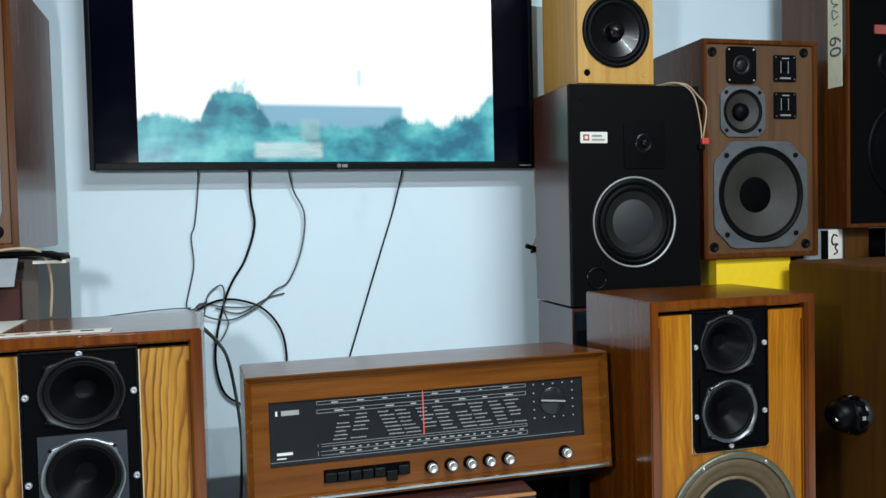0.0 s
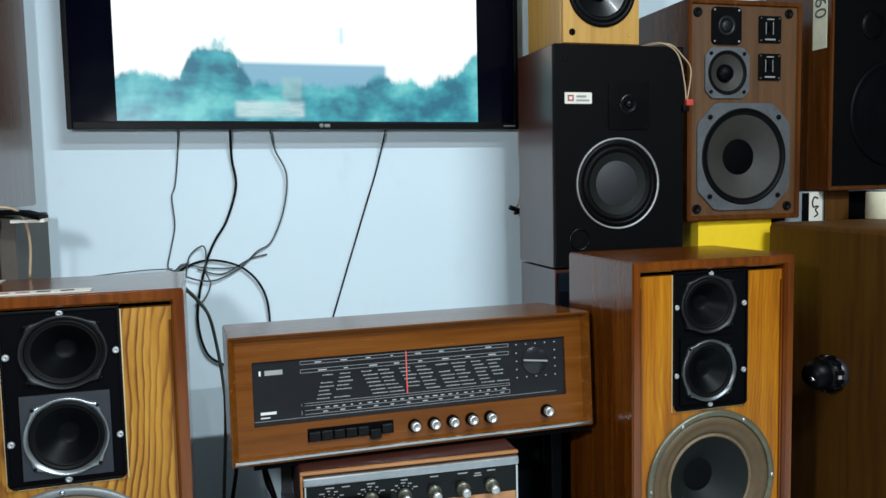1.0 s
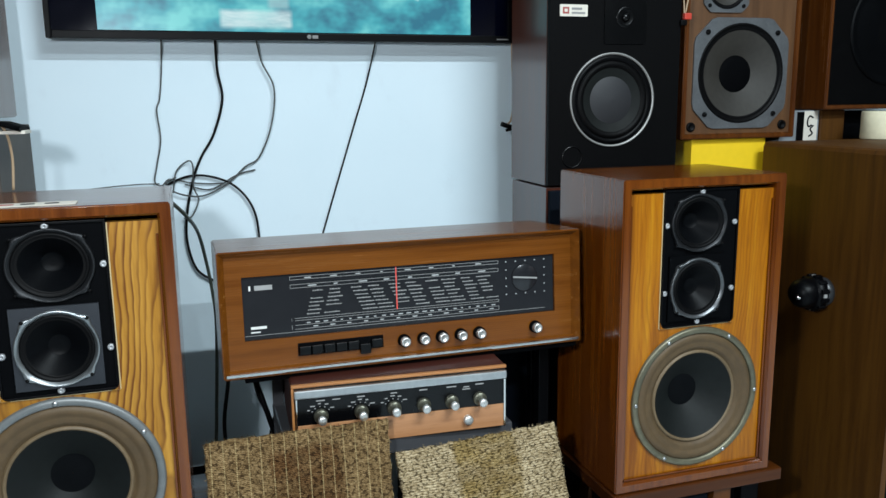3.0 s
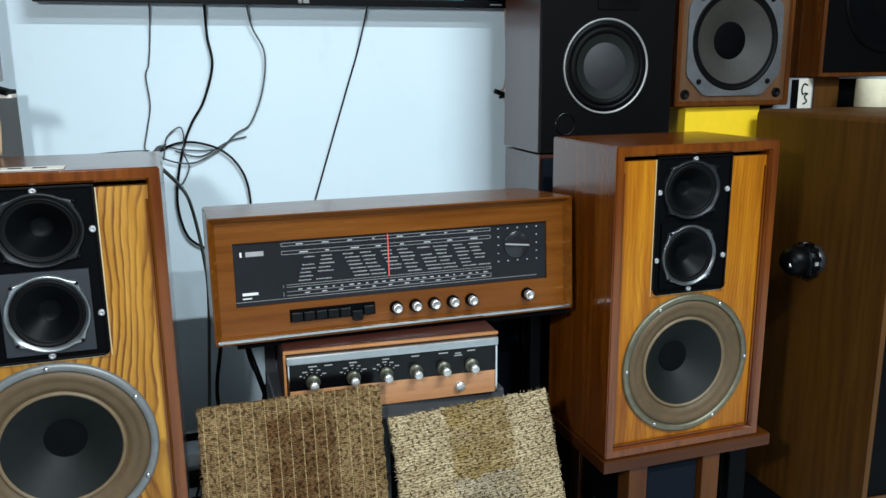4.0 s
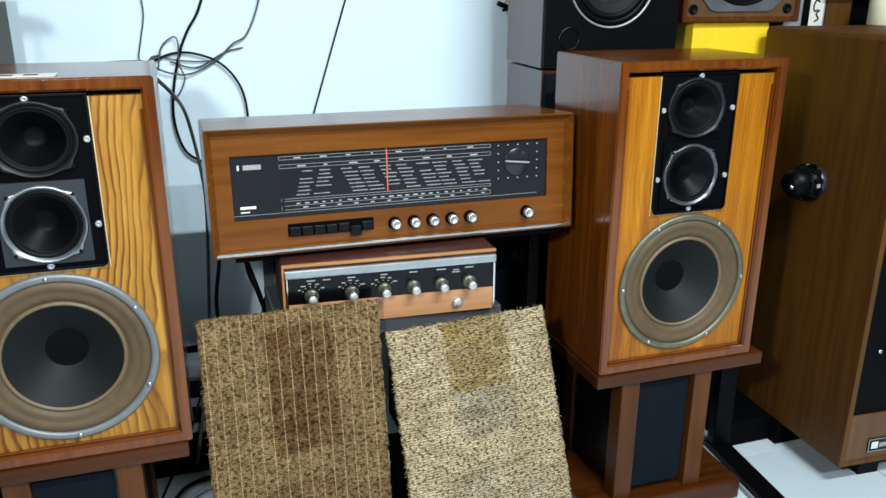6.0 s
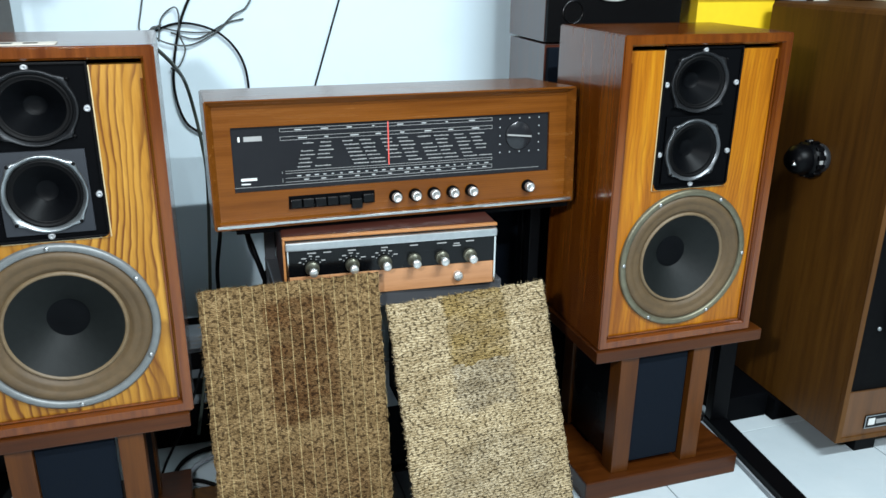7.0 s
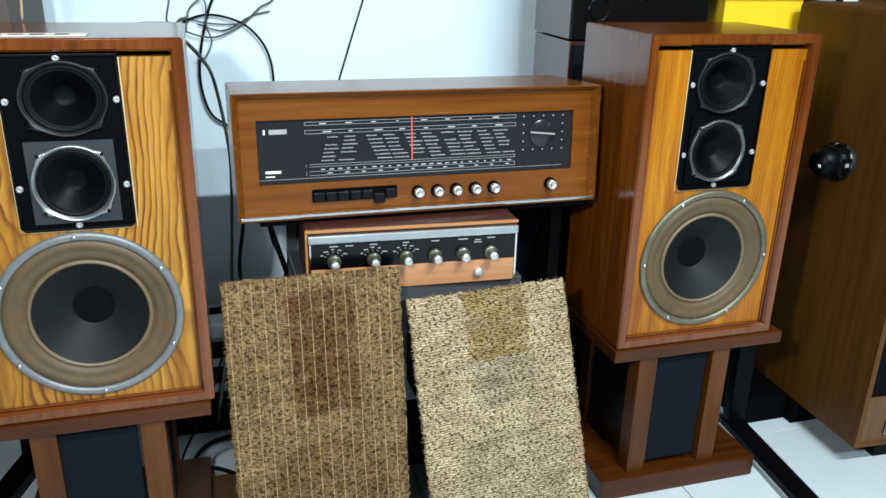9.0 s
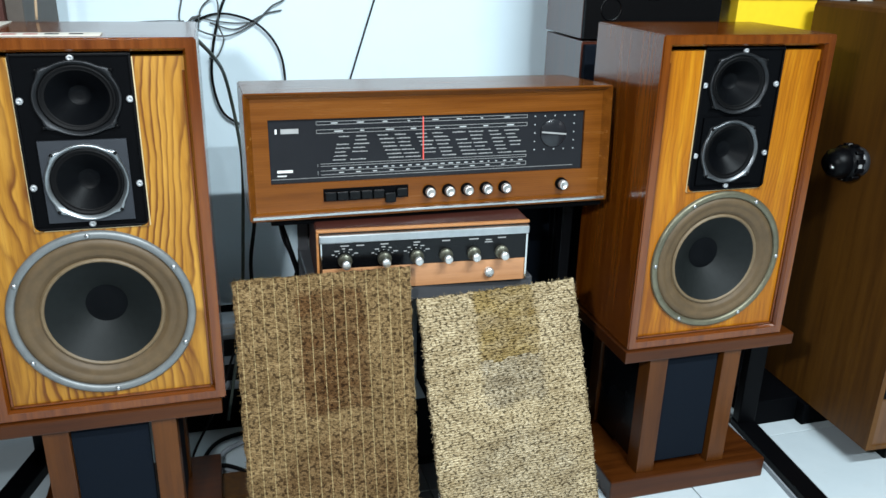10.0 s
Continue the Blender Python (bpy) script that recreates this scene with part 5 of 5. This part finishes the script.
for i in range(15):
    u = i / 14
    x = -0.72 + 0.452 * u
    dz = 0.002 * math.sin(9 * u) + (-0.010 * max(0, u - 0.92) / 0.08 if u > 0.92 else 0)
    rows_.append([sheet.verts.new((x, y, 1.150 + dz + h)) for y, h in ((1.585, 0.0), (1.685, 0.0), (1.685, 0.007), (1.585, 0.007))])
for a, b in zip(rows_, rows_[1:]):
    for k in range(4):
        sheet.faces.new((a[k], a[(k + 1) % 4], b[(k + 1) % 4], b[k])).smooth = True
sheet.faces.new(rows_[0]), sheet.faces.new(rows_[-1])
solid("rubber_sheet", sheet, MATT_BLACK, HERE, "black rubber sheet between stacked cabinets", "sheet")
fl = bmesh.new()
pr = []
for i in range(9):
    v = i / 8
    pr.append([fl.verts.new((x, 1.585 - 0.012 * math.sin(1.5 * v) + t, 1.148 - 0.050 * v)) for x in (-0.52, -0.338 - 0.006 * v) for t in (0.0, 0.002)])
for a, b in zip(pr, pr[1:]):
    for q in ((a[0], a[2], b[2], b[0]), (a[1], b[1], b[3], a[3]), (a[0], b[0], b[1], a[1]), (a[2], a[3], b[3], b[2])):
        fl.faces.new(q)
solid("plastic_flap", fl, PLASTIC_GREY, HERE, "pale grey plastic flap hanging from a stack", "flap")
solid("strip_end", bx(-0.318, -0.262, 1.60, 1.66, 1.136, 1.142, bevel=0.001), PAPER, HERE, "white plastic strip sticking out under a sheet", "strip")
solid("hanging_cable", sweep([(-0.42, 1.578, 1.156), (-0.330, 1.580, 1.166), (-0.298, 1.600, 1.150), (-0.292, 1.625, 1.10), (-0.297, 1.632, 1.034)], 0.0025), BEIGE_CABLE, HERE, "beige cable hanging down a grey cabinet", "cable")
solid("paper_sheet", bx(-0.44, -0.335, 1.44, 1.62, 0, 0.001), PAPER, pose(0.0, 0.0, 1.0315), "white paper sheet on a loudspeaker top", "paper")
st = thing("paper_strip", pose(-0.36, 1.374, 1.0315, 0, 0, 1), "white printed paper strip on a loudspeaker top", "paper")
part("strip", bx(-0.03, 0.196, 0, 0.044, 0, 0.001), PAPER, st)
for x in (0.02, 0.055, 0.085, 0.115, 0.150):
    part("print", bx(x, x + 0.020, 0.016, 0.027, 0.001, 0.0016), NAVY_CLOTH if x > 0.1 else BRICK_RED, st)


# ---- cables on the wall ----
CW = WALL_Y - 0.008
cab = [
    ("thin grey cable hanging from the television", GREY_CABLE, 0.0018, [(-0.030, 1.36), (-0.036, 1.27), (-0.045, 1.20), (-0.054, 1.17), (-0.050, 1.10), (-0.062, 1.04), (-0.071, 0.995), (-0.055, 0.985), (-0.035, 1.000), (0.01, 0.99), (0.055, 0.985), (0.095, 0.985)]),
    ("thick black cable hanging from the television", RUBBER, 0.0032, [(0.094, 1.37), (0.096, 1.27), (0.104, 1.196), (0.078, 1.11), (0.045, 1.055), (0.022, 1.00), (0.002, 0.92), (-0.004, 0.84), (0.015, 0.765), (0.060, 0.728)]),
    ("grey cable looping down the wall", GREY_CABLE, 0.0021, [(0.190, 1.36), (0.205, 1.29), (0.233, 1.223), (0.222, 1.13), (0.188, 1.05), (0.150, 1.025), (0.105, 0.985), (0.04, 0.955), (-0.02, 0.965), (-0.045, 0.990), (-0.02, 1.005)]),
    ("black cable running slantwise down the wall", RUBBER, 0.0022, [(0.505, 1.37), (0.478, 1.24), (0.445, 1.14), (0.405, 1.02), (0.349, 0.85), (0.30, 0.70)]),
    ("black cable arching across the wall", RUBBER, 0.0029, [(-0.055, 0.975), (-0.03, 0.992), (0.01, 1.006), (0.055, 1.005), (0.110, 0.985), (0.150, 0.945), (0.172, 0.89), (0.178, 0.80)]),
    ("thin grey loop of cable on the wall", GREY_CABLE, 0.0018, [(-0.03, 0.965), (-0.018, 1.02), (0.012, 1.045), (0.022, 1.03), (0.020, 0.98), (0.030, 0.945), (0.012, 0.905), (-0.008, 0.90)]),
    ("grey cable end on the wall", GREY_CABLE, 0.0019, [(0.00, 0.985), (0.06, 0.970), (0.12, 1.000), (0.145, 1.010), (0.176, 1.016)]),
    ("thin cable lying along the wall", GREY_CABLE, 0.0014, [(-0.32, 0.975), (-0.20, 0.985), (-0.12, 0.990), (-0.06, 0.990)]),
]
for k, (label, mat, r, pts) in enumerate(cab):
    dy = 0.004 * (k % 3)
    solid("wall_cable", sweep([(x, CW - dy - 0.010 * max(0, z - 1.30) / 0.07 * 3, z) for x, z in pts], r), mat, HERE, label, "cable", "cables under the television")
solid("speaker_cable", sweep([(-0.03, 1.655, 1.00), (0.002, 1.72, 0.955), (0.022, 1.85, 0.90), (0.036, 1.93, 0.82), (0.046, 1.95, 0.74), (0.05, 1.95, 0.66), (0.04, 1.92, 0.50), (0.02, 1.86, 0.3), (-0.03, 1.80, 0.05)], 0.0040), GREEN_CABLE, HERE, "twisted grey-green speaker cable hanging behind a loudspeaker", "cable")
solid("stack_cable", sweep([(0.900, 2.04, 1.538), (0.884, 2.055, 1.533), (0.871, 2.06, 1.505), (0.868, 2.062, 1.413), (0.870, 2.062, 1.287), (0.874, 2.060, 1.193), (0.867, 2.060, 1.135), (0.856, 2.060, 1.120)], 0.0030), BEIGE_CABLE, HERE, "pale speaker cable hanging down beside a walnut speaker", "cable")
pl = thing("cable_plug", pose(0.872, 2.060, 1.112), "black cable plug hanging beside a walnut speaker", "plug")
part("body", sweep([(-0.034, 0, 0.010), (-0.010, 0, 0.002), (0.004, 0, -0.002)], 0.0065, 8, 3), RUBBER, pl)
part("prong", sweep([(-0.020, 0, -0.008), (0.0, 0, -0.004)], 0.004, 8, 2), RUBBER, pl)
for r, pts in ((0.0019, [(1.09, 1.80, 1.526), (1.125, 1.752, 1.528), (1.165, 1.742, 1.500), (1.184, 1.742, 1.435), (1.190, 1.742, 1.385)]), (0.0019, [(1.09, 1.81, 1.526), (1.140, 1.748, 1.526), (1.180, 1.742, 1.495), (1.203, 1.742, 1.462), (1.193, 1.742, 1.390)])):
    solid("speaker_lead", sweep(pts, r), BEIGE_CABLE, HERE, "pale twin lead draped over a black-fronted speaker", "cable", "draped leads")
tp = thing("lead_plug", pose(1.191, 1.741, 1.378), "red and black plug on a speaker lead", "plug")
part("red_end", bx(-0.004, 0.016, -0.006, 0.006, -0.004, 0.012, bevel=0.003), RED_PLUG, tp)
part("black_end", bx(-0.014, 0.004, -0.006, 0.006, -0.018, -0.004, bevel=0.003), RUBBER, tp)


# ---- low clutter ----
solid("dark_speaker", bx(0.50, 0.825, 1.72, 1.98, 0, 0.66, bevel=0.003), NAVY_CLOTH, HERE, "dark navy cloth-fronted speaker behind the rack", "loudspeaker")

solid("dark_box", bx(1.312, 1.4425, 1.528, 1.80, 0, 0.072, bevel=0.003), MATT_BLACK, HERE, "dark navy box on the floor behind a metal frame", "box")

# added black block in place of the shade beneath the floor speaker
solid("under_speaker_shade", bx(1.443, 1.90, 1.500, 1.90, 0, 0.0605, bevel=0.002), MATT_BLACK, HERE, "black block standing in for shade under a large brown floor speaker", "plinth")


def rail_frame(m):
    s = thing("metal_frame", m, "black metal floor frame beside a speaker stand", "frame", "black metal floor frames")
    part("floor_rail", bx(-0.027, 0.027, -0.42, 0.03, 0, 0.030, bevel=0.003), BLACK, s)
    part("upright", bx(-0.024, 0.024, 0.0, 0.030, 0.030, 0.74, bevel=0.003), BLACK, s)
    part("edge_strip", bx(-0.033, -0.0275, -0.42, 0.03, 0.0, 0.012), PLASTIC_GREY, s, "pale plastic edge strip")
    return s


rf = rail_frame(pose(1.272, 1.505, 0, 0, 0, -6))
copy_thing(rf, pose(-0.455, 1.80, 0, 0, 0, -16))
dv = thing("wall_adaptor", pose(-0.075, 1.86, 0.10), "pale grey electrical box with black sockets", "electrical box")
part("body", bx(0, 0.13, 0, 0.07, 0, 0.19, bevel=0.006), PLASTIC_GREY, dv)
for z in (0.03, 0.10):
    part("socket", bx(0.045, 0.085, -0.003, 0.001, z, z + 0.045, bevel=0.001), RUBBER, dv)
for z in (0.155, 0.165, 0.175):
    part("slot", bx(0.02, 0.10, -0.001, 0.001, z, z + 0.003), GREY_MARK, dv)
solid("black_box", bx(-0.20, 0.36, 1.84, 2.10, 0, 0.10, bevel=0.006), MATT_BLACK, HERE, "low black box on the floor by the wall", "box")
solid("plinth_board", bx(-0.16, 0.10, 2.06, 2.118, 0.101, 0.225, bevel=0.003), MATT_BLACK, HERE, "dark board standing against the wall", "board")
solid("wood_offcut", bx(-0.125, 0.02, 1.53, 1.62, 0, 0.024, bevel=0.003), BROWN_VENEER, HERE, "brown wooden offcut on the tile floor", "wood block")
for label, mat, r, pts in (
    ("grey cable coiled on the tile floor", PLASTIC_GREY, 0.006, [(0.10, 1.76, 0.010), (0.02, 1.76, 0.012), (-0.045, 1.72, 0.012), (-0.050, 1.66, 0.012), (0.02, 1.63, 0.012), (0.10, 1.64, 0.012)]),
    ("black cable lying on the tile floor", RUBBER, 0.005, [(0.12, 1.80, 0.008), (0.0, 1.80, 0.008), (-0.07, 1.76, 0.008), (-0.10, 1.66, 0.008), (-0.04, 1.64, 0.030), (0.06, 1.58, 0.010)]),
    ("thin dark cable dropping to the floor", RUBBER, 0.003, [(0.05, 1.80, 0.40), (0.00, 1.78, 0.26), (-0.05, 1.72, 0.15), (-0.11, 1.68, 0.05), (-0.12, 1.64, 0.012), (-0.06, 1.66, 0.008)]),
    ("black cable hanging under the radio", RUBBER, 0.0042, [(0.068, 1.72, 0.70), (0.062, 1.71, 0.60), (0.048, 1.71, 0.50), (0.050, 1.72, 0.36), (0.03, 1.74, 0.15), (0.06, 1.76, 0.008)]),
    ("black cable behind the radio", RUBBER, 0.0042, [(0.110, 1.74, 0.68), (0.122, 1.735, 0.56), (0.148, 1.735, 0.48), (0.18, 1.74, 0.30), (0.2, 1.75, 0.008)]),
):
    solid("floor_cable", sweep(pts, r), mat, HERE, label, "cable", "loose cables on the floor")

# ---- ceiling lamps ----
for x, y, turn in ((1.10, -0.46, 0), (1.0, -1.65, 0)):
    f = thing("ceiling_light", pose(x, y, 2.9, 0, 0, turn), "white batten lamp fixed to the ceiling", "lamp", "batten lamps")
    part("batten", bx(-0.62, 0.62, -0.03, 0.03, -0.05, 0.0, bevel=0.004), WHITE_MARK, f)

# ---- floor tiles ----
tile_mesh = mesh_of("tile", bx(0.0015, 0.5985, 0.0015, 0.5985, -0.006, 0.0, bevel=0.0012), TILE)
for i in range(-6, 4):
    for j in range(-9, 2):
        x, y = 1.01 + 0.6 * i, 1.475 + 0.6 * j
        if x > -2.7 and x < 2.7 and y > -3.6 and y < 1.6:
            t = new("tile", tile_mesh)
            t.parent = floor
            t.location = (x, y, 0.0)
